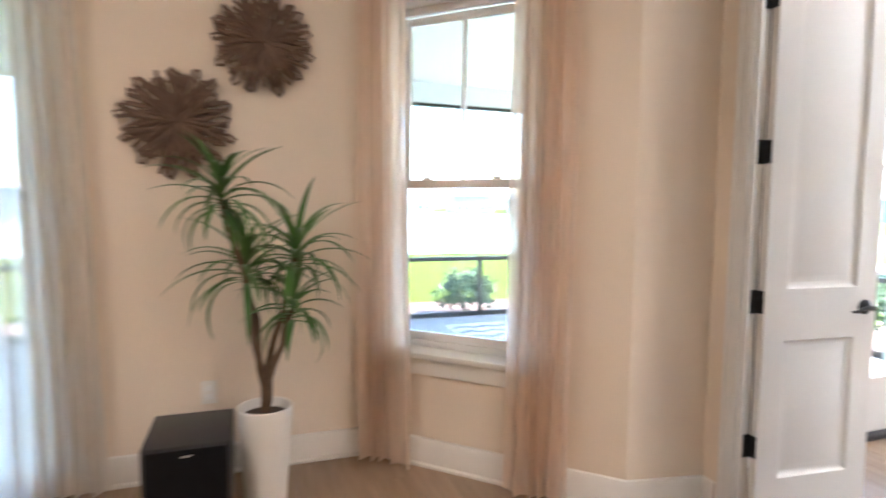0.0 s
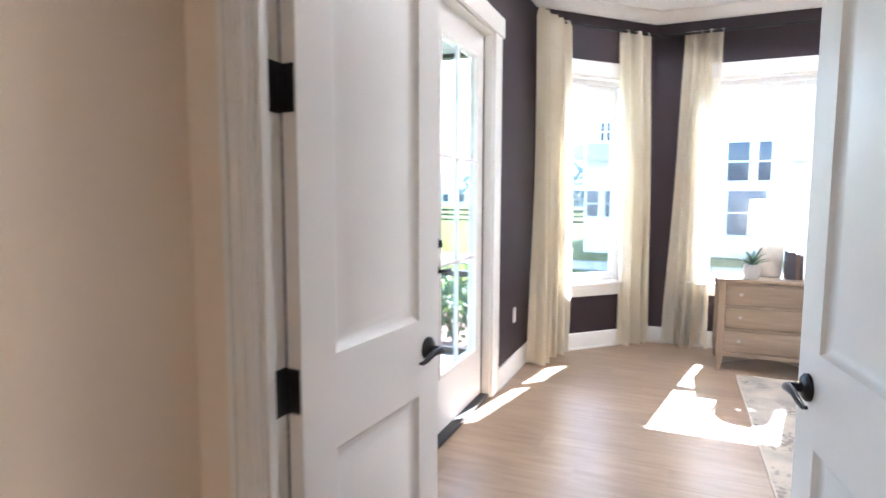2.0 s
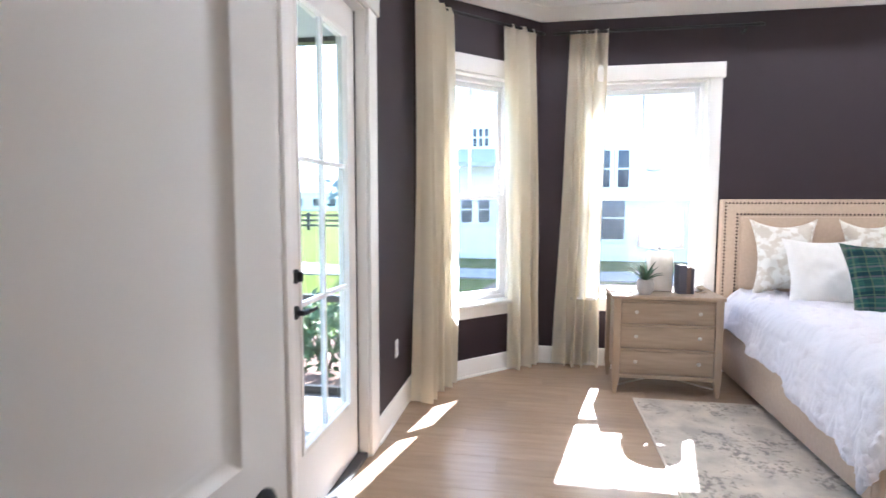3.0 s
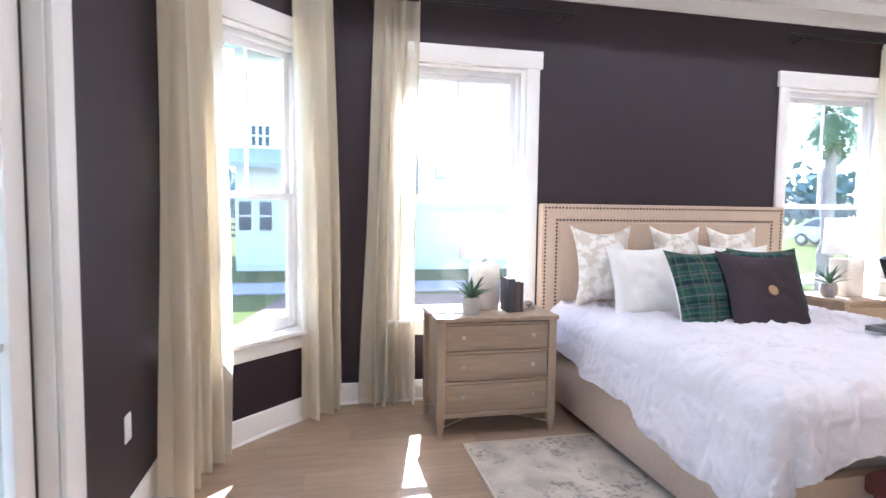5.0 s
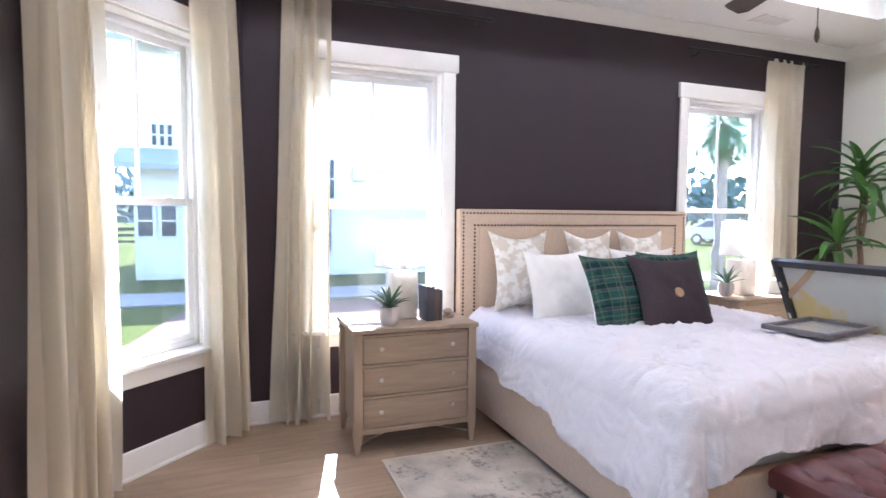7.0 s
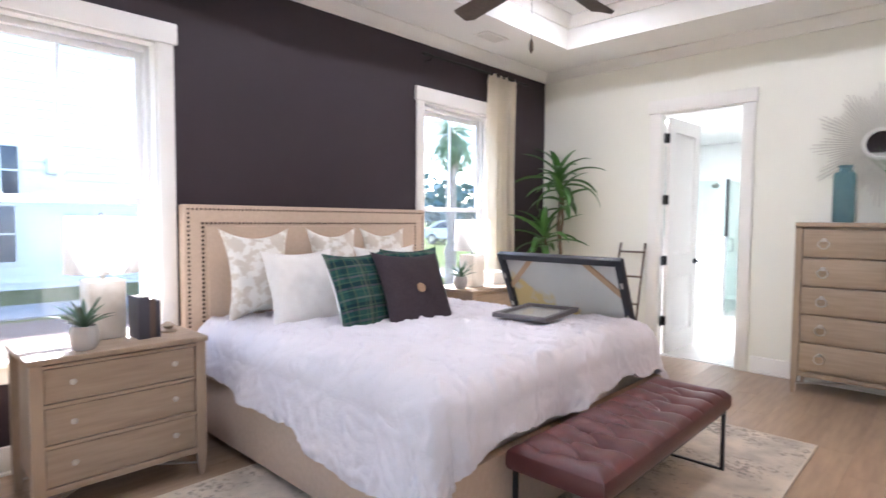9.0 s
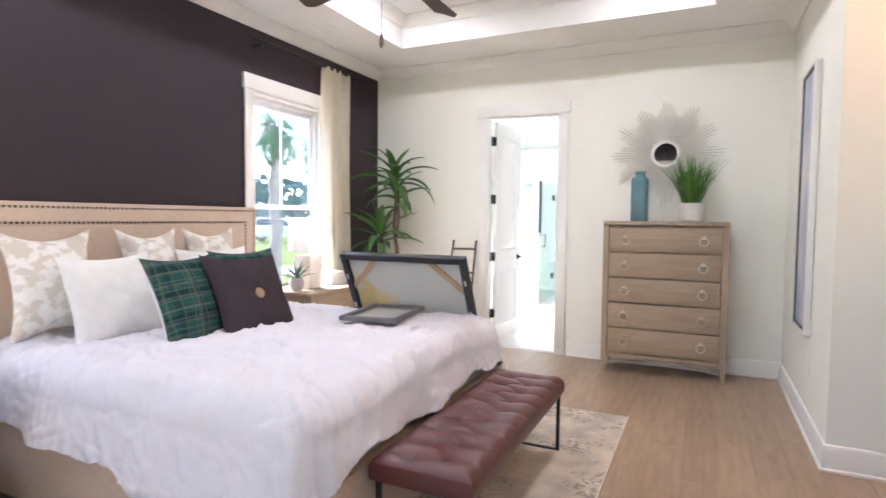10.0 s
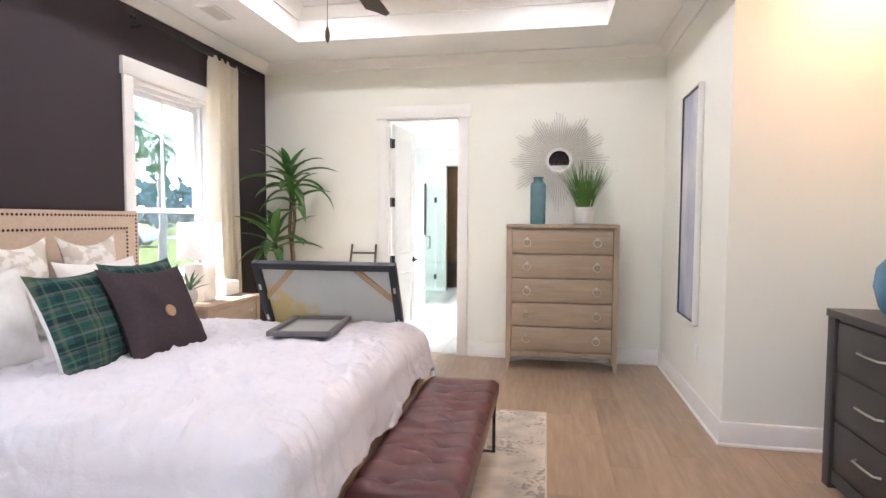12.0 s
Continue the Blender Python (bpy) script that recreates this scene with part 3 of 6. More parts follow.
RZ = 2.83
rod(M_ANG, 0.10, 1.20, RZ, 0.085, "thin black curtain rod over the angled window")
rod(M_EAST, -0.60 - YS, 0.92 - YS, RZ, 0.085, "thin black curtain rod over the bedside window")
rod(M_EAST, -4.02 - YS, -2.54 - YS, RZ + 0.01, 0.085, "thin black curtain rod over the window beyond the bed")
curtain(along((5.97, 1.74), (5.46, 1.89)), (0.02, 0.47), (0.0, 0.48), 0.015, RZ + 0.02, 0.0, 4, CURTAIN, "cream linen curtain hanging in the angled corner", 3, depth=0.065)
curtain(M_ANG, (0.12, 0.47), (0.06, 0.36), 0.02, RZ + 0.015, 0.085, 3, CURTAIN, "cream linen curtain beside the angled window", 5, depth=0.060)
curtain(M_EAST, (0.52 - YS, 0.83 - YS), (0.56 - YS, 0.92 - YS), 0.015, RZ + 0.02, 0.085, 4, CURTAIN, "cream linen curtain beside the bedside table", 8, depth=0.060)
curtain(M_EAST, (-3.90 - YS, -3.43 - YS), (-3.88 - YS, -3.41 - YS), 0.02, RZ + 0.02, 0.085, 4, CURTAIN, "cream linen curtain at the window beyond the bed", 12, depth=0.060)
curtain(M_LANG, (1.08, 1.33), (1.03, 1.36), 0.02, 2.72, 0.11, 5, LIVCURT, "thin blush curtain beside the living room window", 21, depth=0.028, group="living room curtains")
curtain(M_LANG, (0.25, 0.52), (0.24, 0.53), 0.02, 2.72, 0.09, 5, LIVCURT, "thin blush curtain beside the living room window", 22, depth=0.028, group="living room curtains")
curtain(M_LNOR, (1.32, 1.95), (1.22, 1.95), 0.02, 2.72, 0.09, 8, SHEER, "sheer white curtain over the sliding door", 23, group="living room curtains")
for m, a0, a1 in ((M_LANG, 0.12, 1.40), (M_LNOR, 1.2, 3.4)):
    rod(m, a0, a1, 2.72, 0.09, "thin black curtain rod in the living room")


# ---- bedroom things ----
BED_Y = -1.46


def soft(u, v, k=2.2):
    return (max(0.0, 1 - abs(u) ** k) * max(0.0, 1 - abs(v) ** k)) ** 0.5


def bed():
    d = thing("bed", (0, BED_Y, 0), "upholstered beige bed with a nailhead headboard and white duvet", "bed")
    w = 1.06
    hb = part("headboard", box(B(), (6.665, -w, 0.04), (6.748, w, 1.452), 0.012), LINEN, d, "beige linen headboard with two rows of nailheads")
    bm = box(B(), (6.650, -w + 0.15, 0.3), (6.668, w - 0.15, 1.452 - 0.14), 0.009)
    part("inner_panel", bm, LINEN, hb)
    for inset, step in ((0.030, 0.0275), (0.120, 0.0275)):
        bm = B()
        ys, zt = w - inset, 1.452 - inset
        pts = []
        n = int(2 * ys / step)
        pts += [(-ys + 2 * ys * i / n, zt) for i in range(n + 1)]
        k = int((zt - 0.45) / step)
        pts += [(sg * ys, zt - (zt - 0.45) * i / k) for sg in (-1, 1) for i in range(1, k + 1)]
        for y, z in pts:
            lathe(bm, [(0.0092, 0), (0.0072, 0.004), (0.0025, 0.006)], 7, at=(6.666 if inset < 0.1 else 6.664, y, z), m=pose(0, 0, 0, 0, -90, 0))
        tagged(part("nailhead_trim", bm, BRONZE, hb, "row of dark bronze nailheads"), kind="stuff")
    wr = 1.0
    for sg in (-1, 1):
        part("side_rail", box(B(), (4.52, sg * wr - 0.03, 0.05), (6.66, sg * wr + 0.03, 0.40), 0.014), LINEN, d)
    part("foot_rail", box(B(), (4.46, -wr - 0.03, 0.05), (4.52, wr + 0.03, 0.40), 0.014), LINEN, d)
    for x in (4.52, 6.55):
        for sg in (-1, 1):
            part("leg", box(B(), (x, sg * 0.93 - 0.03, 0.0), (x + 0.06, sg * 0.93 + 0.03, 0.05), 0.004), BLACKPAINT, d)
    part("mattress", box(B(), (4.54, -0.96, 0.30), (6.64, 0.96, 0.62), 0.05), WHITECLOTH, d, "white mattress")
    # the duvet: a soft sheet over the mattress, wrapped round its edges and falling into points at the corners
    top, hw, x_foot, x_head, R = 0.700, 1.005, 4.475, 6.63, 0.13
    flat_len, flat_half = x_head - x_foot - R, hw - R

    def fall(e):
        """Out and down for a length e of cloth past the start of the rounded edge."""
        if e < R * math.pi / 2:
            return R * math.sin(e / R), R * (1 - math.cos(e / R))
        d = e - R * math.pi / 2
        return R + 0.055 * min(1.0, d / 0.22) - 0.02 * max(0.0, d - 0.25), R + d

    def ridge(x, y, z):
        return 0.32 - abs(noise.noise((x, y, z)))

    def crease(x, y, z):
        return max(0.0, 1 - abs(noise.noise((x, y, z))) / 0.16) ** 2

    def f(u, v):
        w = 2 * v - 1
        sg = 1 if w > 0 else -1
        s = u * 1.0
        over_foot = 0.33 + 0.05 * (v - 0.5) + 0.018 * math.sin(9 * w + 1) + 0.012 * math.sin(23 * w)
        along_bed = s * (flat_len + over_foot)
        t = min(1.0, along_bed / flat_len)
        over_side = (0.34 + 0.22 * t ** 1.7 if sg > 0 else 0.36 + 0.06 * t) + 0.030 * noise.noise((along_bed * 2.1, sg * 3.1, 0.0)) + 0.020 * math.sin(7.5 * along_bed + 2) + 0.009 * math.sin(19 * along_bed)
        across = abs(w) * (flat_half + over_side)
        ex, ey = max(0.0, along_bed - flat_len), max(0.0, across - flat_half)
        e = math.hypot(ex, ey)
        ph = math.atan2(ey, ex) if e > 0 else 0.0
        out, down = fall(e)
        drop = min(1.0, max(0.0, down - 0.06) / 0.30)
        both = math.sin(2 * ph) if e > 0 else 0.0
        out += drop * (0.022 * math.sin(10 * along_bed + 3 * noise.noise((along_bed * 2, sg, 5.0))) * math.sin(ph) + 0.014 * math.sin(9 * across * sg + 2) * math.cos(ph) + 0.035 * both * math.sin(7 * ph + 1) + 0.02 * both)
        x = x_head - min(along_bed, flat_len) - out * math.cos(ph)
        y = sg * (min(across, flat_half) + out * math.sin(ph))
        c = min(1.0, across / hw)
        z = top - 0.022 * (1 - t) + (0.012 + 0.028 * t) * (1 - c ** 2.5) * (1 - 0.3 * t ** 6) - down
        px, py = along_bed, sg * across
        n = 0.020 * noise.noise((px * 1.6, py * 1.4, 0.3)) + 0.012 * noise.noise((px * 3.7 + py, py * 3.1, 1.7))
        q = noise.noise((px * 1.3, py * 1.3, 8.0)) * 0.5
        n += 0.022 * ridge(px * 3.8 + q * 3, py * 2.2 - px * 1.2, 4.1)
        n += 0.015 * crease(px * 3.0 + py * 1.2 + q * 2, py * 7 - px * 2.5 + q, 7.3) + 0.011 * crease(px * 9 - py * 4 + q * 3, py * 4 + px * 3, 2.9) + 0.008 * crease(px * 16 + py * 6, py * 7 - px * 4 + q * 4, 5.5) + 0.004 * crease(px * 30, py * 26 + px * 8, 9.1)
        x -= n * drop * math.cos(ph)
        y += sg * n * drop * math.sin(ph)
        return (x, y, z + n * (1 - 0.7 * drop))

    bm = sheet(B(), f, 230, 270)
    bmesh.ops.smooth_vert(bm, verts=bm.verts, factor=0.35, use_axis_x=True, use_axis_y=True, use_axis_z=True)
    bmesh.ops.solidify(bm, geom=bm.faces[:], thickness=0.018)
    duvet = part("duvet", bm, BEDLINEN, None, angle=80)
    duvet.location = (0, BED_Y, 0)
    tagged(duvet, "rumpled white linen duvet spread over the bed", "duvet")
    return d


def pillow(name, x, y, z, w, h, fat, lean, turn, mat, label, roll=0, back=None, pinch=0.10, seed=1, group="pillows on the bed"):
    """A stuffed square cushion with drawn-out corners, leaning back on the bed."""
    rnd = random.Random(seed)
    o = [rnd.uniform(0, 50) for _ in range(3)]

    def face(sg):
        def f(u, v):
            a, b = 2 * u - 1, 2 * v - 1
            px = w / 2 * a * (1 - pinch * (1 - b * b))
            pz = h / 2 * b * (1 - pinch * (1 - a * a))
            t = fat / 2 * soft(a, b) ** 0.9
            n = noise.noise((a * 2.5 + o[0], b * 2.5 + o[1], o[2])) * 0.018 + noise.noise((a * 6 + o[1], b * 6, o[0])) * 0.008
            return (px, sg * (t + n * soft(a, b)), pz + h / 2)
        return f
    p = new(name)
    p.matrix_basis = pose(x, y, z, 0, 0, 90 + turn) @ pose(0, 0, 0, -lean, 0, 0) @ pose(0, 0, h / 2, 0, roll, 0) @ Matrix.Translation((0, 0, -h / 2))
    tagged(p, label, "pillow", group)
    for sg, nm, mm in ((1, "front_cover", mat), (-1, "back_cover", back or mat)):
        part(nm, sheet(B(), face(sg), 22, 22), mm, p, angle=180)
    return p


def leaf(bm, base, heading, length, width, rise, droop, fold=0.25, n=9, twist=0.0):
    """A strap leaf that rises from base and bends over."""
    d = Vector((math.cos(heading), math.sin(heading), 0))
    side = Vector((-d.y, d.x, 0))
    rows, p, ang = [], Vector(base), rise
    for i in range(n + 1):
        t = i / n
        w = width * (0.35 + 0.65 * min(1, t * 4)) * (1 - t ** 3) + 0.0006
        nrm = -math.sin(ang) * d + Vector((0, 0, math.cos(ang)))
        s2 = side * math.cos(twist * t) + nrm * math.sin(twist * t)
        rows.append([bm.verts.new(p - s2 * w / 2 + nrm * fold * w), bm.verts.new(p), bm.verts.new(p + s2 * w / 2 + nrm * fold * w)])
        p = p + (math.cos(ang) * d + Vector((0, 0, math.sin(ang)))) * (length / n)
        ang -= droop / n
    for a, b in zip(rows, rows[1:]):
        for j in range(2):
            bm.faces.new((a[j], a[j + 1], b[j + 1], b[j]))


LEAF = material("glossy green leaf", (0.09, 0.21, 0.04), (0.04, 0.11, 0.028), rough=0.35, scale=6, bump=0.05, fine=60)
LEAF2 = material("grey green leaf", (0.07, 0.14, 0.075), (0.04, 0.09, 0.05), rough=0.4, scale=8, bump=0.05)
GRASSLEAF = material("bright green blade", (0.10, 0.24, 0.03), (0.05, 0.14, 0.02), rough=0.45, scale=8, bump=0.03)
BARK = material("brown stem", (0.16, 0.10, 0.06), (0.08, 0.05, 0.03), rough=0.8, scale=25, bump=0.5, fine=60)
SOIL = material("dark soil", (0.05, 0.035, 0.025), rough=0.95, scale=40, bump=0.6)
CERAMIC = material("white ceramic", (0.80, 0.78, 0.74), (0.75, 0.73, 0.69), rough=0.35, scale=5, bump=0.03)
GREYPOT = material("grey ribbed ceramic", (0.48, 0.45, 0.42), (0.40, 0.37, 0.35), rough=0.5, scale=10, bump=0.08)
MARBLE = material("white alabaster", (0.80, 0.76, 0.70), (0.66, 0.60, 0.52), rough=0.25, scale=9, bump=0.0, wide=0.3)
SHADE = cloth("white glow shade linen", (0.86, 0.85, 0.83), (0.83, 0.82, 0.80), 0.55)
BRONZE = material("dark bronze", (0.06, 0.04, 0.03), rough=0.35, metal=0.9, bump=0.0)
for _m in (BEDLINEN, WHITECLOTH):
    _m.node_tree.nodes["Bump"].inputs["Distance"].default_value = 0.010
bed()

# pillows: three patterned shams, two white squares, two plaid, one charcoal
SHAM = material("white and sand blossom print", (0.80, 0.77, 0.71), (0.64, 0.575, 0.49), rough=0.9, scale=17, bump=0.2, fine=300, spec=0.1, wide=0.08)
PLAID = material("green plaid wool", (0.040, 0.105, 0.075), (0.014, 0.045, 0.058), rough=0.95, scale=14, stretch=(1, 1, 6), bump=0.3, fine=400, spec=0.1)


def plaid():
    """Woven checks: bands of navy, pale green and plum across a green ground."""
    nt = PLAID.node_tree
    bs = nt.nodes["Principled BSDF"]
    base = bs.inputs["Base Color"].links[0].from_socket
    tc, sp = nt.nodes.new("ShaderNodeTexCoord"), nt.nodes.new("ShaderNodeSeparateXYZ")
    nt.links.new(tc.outputs["Object"], sp.inputs[0])
    for axis, freq, lo, colour, amount in (("Z", 46, 0.55, (0.010, 0.022, 0.034), 0.65), ("Z", 92, 0.86, (0.16, 0.13, 0.15), 0.45), ("X", 46, 0.55, (0.012, 0.03, 0.035), 0.45), ("X", 92, 0.97, (0.18, 0.22, 0.10), 0.30), ("Z", 120, 0.95, (0.12, 0.20, 0.12), 0.35), ("X", 31, 0.985, (0.20, 0.20, 0.12), 0.35)):
        mu, si, gt, mx = (nt.nodes.new(k) for k in ("ShaderNodeMath", "ShaderNodeMath", "ShaderNodeMapRange", "ShaderNodeMix"))
        mu.operation, mu.inputs[1].default_value = "MULTIPLY", freq
        si.operation = "SINE"
        nt.links.new(sp.outputs[axis], mu.inputs[0])
        nt.links.new(mu.outputs[0], si.inputs[0])
        nt.links.new(si.outputs[0], gt.inputs[0])
        gt.inputs[1].default_value, gt.inputs[2].default_value, gt.inputs[4].default_value = lo - 0.12, lo + 0.03, amount
        mx.data_type = "RGBA"
        nt.links.new(gt.outputs[0], mx.inputs["Factor"])
        nt.links.new(base, mx.inputs["A"])
        mx.inputs["B"].default_value = (*colour, 1)
        base = mx.outputs["Result"]
    nt.links.new(base, bs.inputs["Base Color"])


plaid()
for x, y, w, sd in ((6.45, -0.82, 0.50, 2), (6.46, -1.44, 0.44, 4), (6.45, -1.93, 0.46, 6)):
    pillow("sham", x, y, 0.69, w, 0.62, 0.16, -10, 0, SHAM, "square sham with a sand-coloured blossom print", seed=sd, pinch=0.23)
for x, y, w, tn, sd in ((6.15, -0.99, 0.56, 4, 12), (6.22, -1.78, 0.58, -3, 14)):
    pillow("white_pillow", x, y, 0.665, w, 0.52, 0.20, -16, tn, WHITECLOTH, "plump white square pillow", seed=sd, pinch=0.14)
for x, y, tn, sd in ((5.76, -1.21, 6, 22), (5.92, -1.80, -4, 24)):
    pillow("plaid_pillow", x, y, 0.655, 0.54, 0.54, 0.17, -22, tn, PLAID, "green and navy plaid pillow with a white back", back=WHITECLOTH, seed=sd, pinch=0.12)
dark_pillow = pillow("dark_pillow", 5.60, -1.50, 0.655, 0.57, 0.55, 0.18, -27, -2, DARKCLOTH, "charcoal wool pillow with a round wooden button", roll=-3, seed=33, pinch=0.13)
BUTTON = material("tan wood button", (0.42, 0.27, 0.14), (0.33, 0.2, 0.1), rough=0.5, scale=60)
part("button", lathe(B(), [(0.031, 0), (0.033, 0.004), (0.030, 0.010), (0.024, 0.009)], 22, at=(0.02, 0.088, 0.26), m=pose(0, 0, 0, -90, 0, 0)), BUTTON, dark_pillow, "round tan button")


def nightstand(at):
    """Three drawers between four tapered posts, over a crossed metal stretcher; its front faces -x."""
    d = thing("nightstand", at, "washed oak three-drawer nightstand with tapered legs", "nightstand", "nightstands")
    w, dp, h = 0.76, 0.50, 0.745
    x0 = 0.0
    part("tabletop", box(B(), (x0 - 0.012, -w / 2 - 0.012, h - 0.028), (dp, w / 2 + 0.012, h), 0.006), OAK, d)
    part("body", box(B(), (x0 + 0.024, -w / 2 + 0.03, 0.125), (dp - 0.01, w / 2 - 0.03, h - 0.03), 0.004), OAK, d)
    for sx in (0, 1):
        for sg in (-1, 1):
            bm = B()
            cx, cy = (x0 + 0.025 if sx == 0 else dp - 0.03), sg * (w / 2 - 0.025)
            rings = []
            for z, r, o in ((h - 0.029, 0.025, 0), (0.125, 0.025, 0), (0.0, 0.011, 0.004)):
                rings.append([bm.verts.new((cx + a * r + (o if sx else -o), cy + b * r + sg * o, z)) for a, b in ((-1, -1), (1, -1), (1, 1), (-1, 1))])
            for a, b in zip(rings, rings[1:]):
                for i in range(4):
                    bm.faces.new((a[i], a[(i + 1) % 4], b[(i + 1) % 4], b[i]))
            bm.faces.new(rings[0])
            bm.faces.new(rings[-1])
            part("leg", bm, OAK, d)
    for z in (0.125, 0.333, 0.518, 0.695):
        part("rail", box(B(), (x0 + 0.002, -w / 2 + 0.05, z), (x0 + 0.03, w / 2 - 0.05, z + (0.030 if z < 0.2 else 0.016)), 0.002), OAK_FLAT, d)
    for z0, z1 in ((0.159, 0.329), (0.353, 0.514), (0.538, 0.691)):
        dr = part("drawer", box(B(), (x0 + 0.007, -w / 2 + 0.055, z0), (x0 + 0.026, w / 2 - 0.054, z1), 0.003), OAK_FLAT, d)
        for sg in (-1, 1):
            bm = lathe(B(), [(0.006, 0), (0.006, 0.012), (0.013, 0.016), (0.014, 0.022), (0.008, 0.026)], 14, at=(x0 + 0.008, sg * 0.22, (z0 + z1) / 2 + 0.01), m=pose(0, 0, 0, 0, -90, 0))
            part("knob", bm, NICKEL, dr, "small pale metal knob")
    bm = B()
    tube(bm, [(x0 + 0.025, -w / 2 + 0.025, 0.06), (dp / 2, 0, 0.085), (dp - 0.03, w / 2 - 0.025, 0.06)], 0.006, 8)
    tube(bm, [(x0 + 0.025, w / 2 - 0.025, 0.06), (dp / 2, 0, 0.085), (dp - 0.03, -w / 2 + 0.025, 0.06)], 0.006, 8)
    part("stretcher", bm, NICKEL, d, "crossed pale metal stretcher")
    return d


NS1, NS2 = (6.005, 0.135), (6.215, -3.05)
ns = nightstand((*NS1, 0))
copy_thing(ns, Matrix.Translation((*NS2, 0)))


def table_lamp(at):
    d = thing("table_lamp", at, "white drum-shaded lamp on an alabaster block", "lamp", "bedside lamps")
    part("base", box(B(), (-0.085, -0.085, 0.0), (0.085, 0.085, 0.30), 0.01), MARBLE, d, "white alabaster block")
    part("neck", lathe(B(), [(0.012, 0.30), (0.012, 0.36), (0.018, 0.362), (0.018, 0.41)], 14), NICKEL, d)
    bm = B()
    for r0, r1 in ((0.170, 0.158),):
        prof = [(r0, 0.335), (r1, 0.625), (r1 - 0.003, 0.625), (r0 - 0.003, 0.335)]
        n = 40
        rings = [[bm.verts.new((r * math.cos(2 * math.pi * i / n), r * math.sin(2 * math.pi * i / n), z)) for i in range(n)] for r, z in prof]
        for k in range(4):
            a, b = rings[k], rings[(k + 1) % 4]
            for i in range(n):
                bm.faces.new((a[i], a[(i + 1) % n], b[(i + 1) % n], b[i]))
    part("shade", bm, SHADE, d, "white linen drum shade")
    bm = tube(B(), [(0.0, 0.055 * math.sin(a), 0.41 + 0.21 * (1 - math.cos(a)) / 2) for a in [math.pi * i / 10 for i in range(11)]], 0.002, 6)
    tube(bm, [(0.0, -0.055 * math.sin(a), 0.41 + 0.21 * (1 - math.cos(a)) / 2) for a in [math.pi * i / 10 for i in range(11)]], 0.002, 6)
    tube(bm, [(-0.157, 0, 0.618), (0.157, 0, 0.618)], 0.002, 6)
    tube(bm, [(0, -0.157, 0.618), (0, 0.157, 0.618)], 0.002, 6)
    part("harp", bm, NICKEL, d)
    part("bulb", lathe(B(), [(0.012, 0.41), (0.014, 0.43), (0.029, 0.465), (0.029, 0.49), (0.015, 0.513)], 14), CERAMIC, d)
    part("finial", lathe(B(), [(0.005, 0.62), (0.009, 0.632), (0.003, 0.645)], 10), NICKEL, d)
    return d


lamp1 = table_lamp((6.33, 0.14, 0.745))
copy_thing(lamp1, Matrix.Translation((6.46, -2.94, 0.745)))


def succulent(at):
    d = thing("potted_succulent", at, "small spiky succulent in a ribbed grey pot", "plant", "small potted succulents")
    bm = B()
    n = 36
    rings = []
    for r, z in ((0.040, 0.0), (0.058, 0.03), (0.062, 0.075), (0.052, 0.112), (0.047, 0.112), (0.047, 0.10)):
        rings.append([bm.verts.new(((r * (1 + (0.045 if i % 3 == 0 else 0))) * math.cos(2 * math.pi * i / n), (r * (1 + (0.045 if i % 3 == 0 else 0))) * math.sin(2 * math.pi * i / n), z)) for i in range(n)])
    for a, b in zip(rings, rings[1:]):
        for i in range(n):
            bm.faces.new((a[i], a[(i + 1) % n], b[(i + 1) % n], b[i]))
    bm.faces.new(rings[0])
    bm.faces.new(rings[-1])
    part("pot", bm, GREYPOT, d)
    rnd = random.Random(4)
    bm = B()
    for i in range(16):
        leaf(bm, (0.01 * math.cos(i * 2.4), 0.01 * math.sin(i * 2.4), 0.10), i * 2.4, rnd.uniform(0.13, 0.19), 0.026, radians(25 + 55 * (i / 16)), radians(rnd.uniform(15, 50)), 0.3, 7)
    part("leaves", bm, LEAF2, d)
    return d


suc = succulent((6.09, 0.285, 0.745))
copy_thing(suc, Matrix.Translation((6.42, -2.735, 0.745)) @ pose(0, 0, 0, 0, 0, 70))


def book(x, y, z, w, dp, h, mat, label):
    d = thing("book", (x, y, z), label, "book", "books on the nightstand")
    bm = B()
    box(bm, (0, 0, 0), (dp, 0.003, h), 0.001)
    box(bm, (0, w - 0.003, 0), (dp, w, h), 0.001)
    box(bm, (-0.003, 0, 0), (0.0, w, h), 0.001)
    part("cover", bm, mat, d)
    part("pages", box(B(), (0.0, 0.003, 0.004), (dp - 0.006, w - 0.003, h - 0.004)), PAPER, d, "cream page block")


PAPER = material("paper", (0.78, 0.72, 0.62), rough=0.9, stretch=(1, 40, 1), bump=0.3)
BOOK_A = material("slate book cloth", (0.07, 0.065, 0.08), rough=0.7, scale=30, bump=0.15, fine=500)
BOOK_B = material("brown book cloth", (0.13, 0.085, 0.065), rough=0.7, scale=30, bump=0.15, fine=500)
book(6.13, -0.015, 0.745, 0.055, 0.15, 0.215, BOOK_A, "thick slate-grey hardback standing upright")
book(6.14, -0.048, 0.745, 0.030, 0.14, 0.200, BOOK_B, "brown hardback standing upright")
book(6.14, -0.070, 0.745, 0.020, 0.13, 0.190, BOOK_A, "thin dark hardback standing upright")
hour = thing("hourglass", (6.24, -0.145, 0.745), "small glass hourglass with pale wooden ends", "ornament")
CLEAR = glass("clear glass")
part("bulbs", lathe(B(), [(0.010, 0.014), (0.036, 0.035), (0.034, 0.06), (0.008, 0.093), (0.034, 0.126), (0.036, 0.15), (0.010, 0.172)], 20), CLEAR, hour)
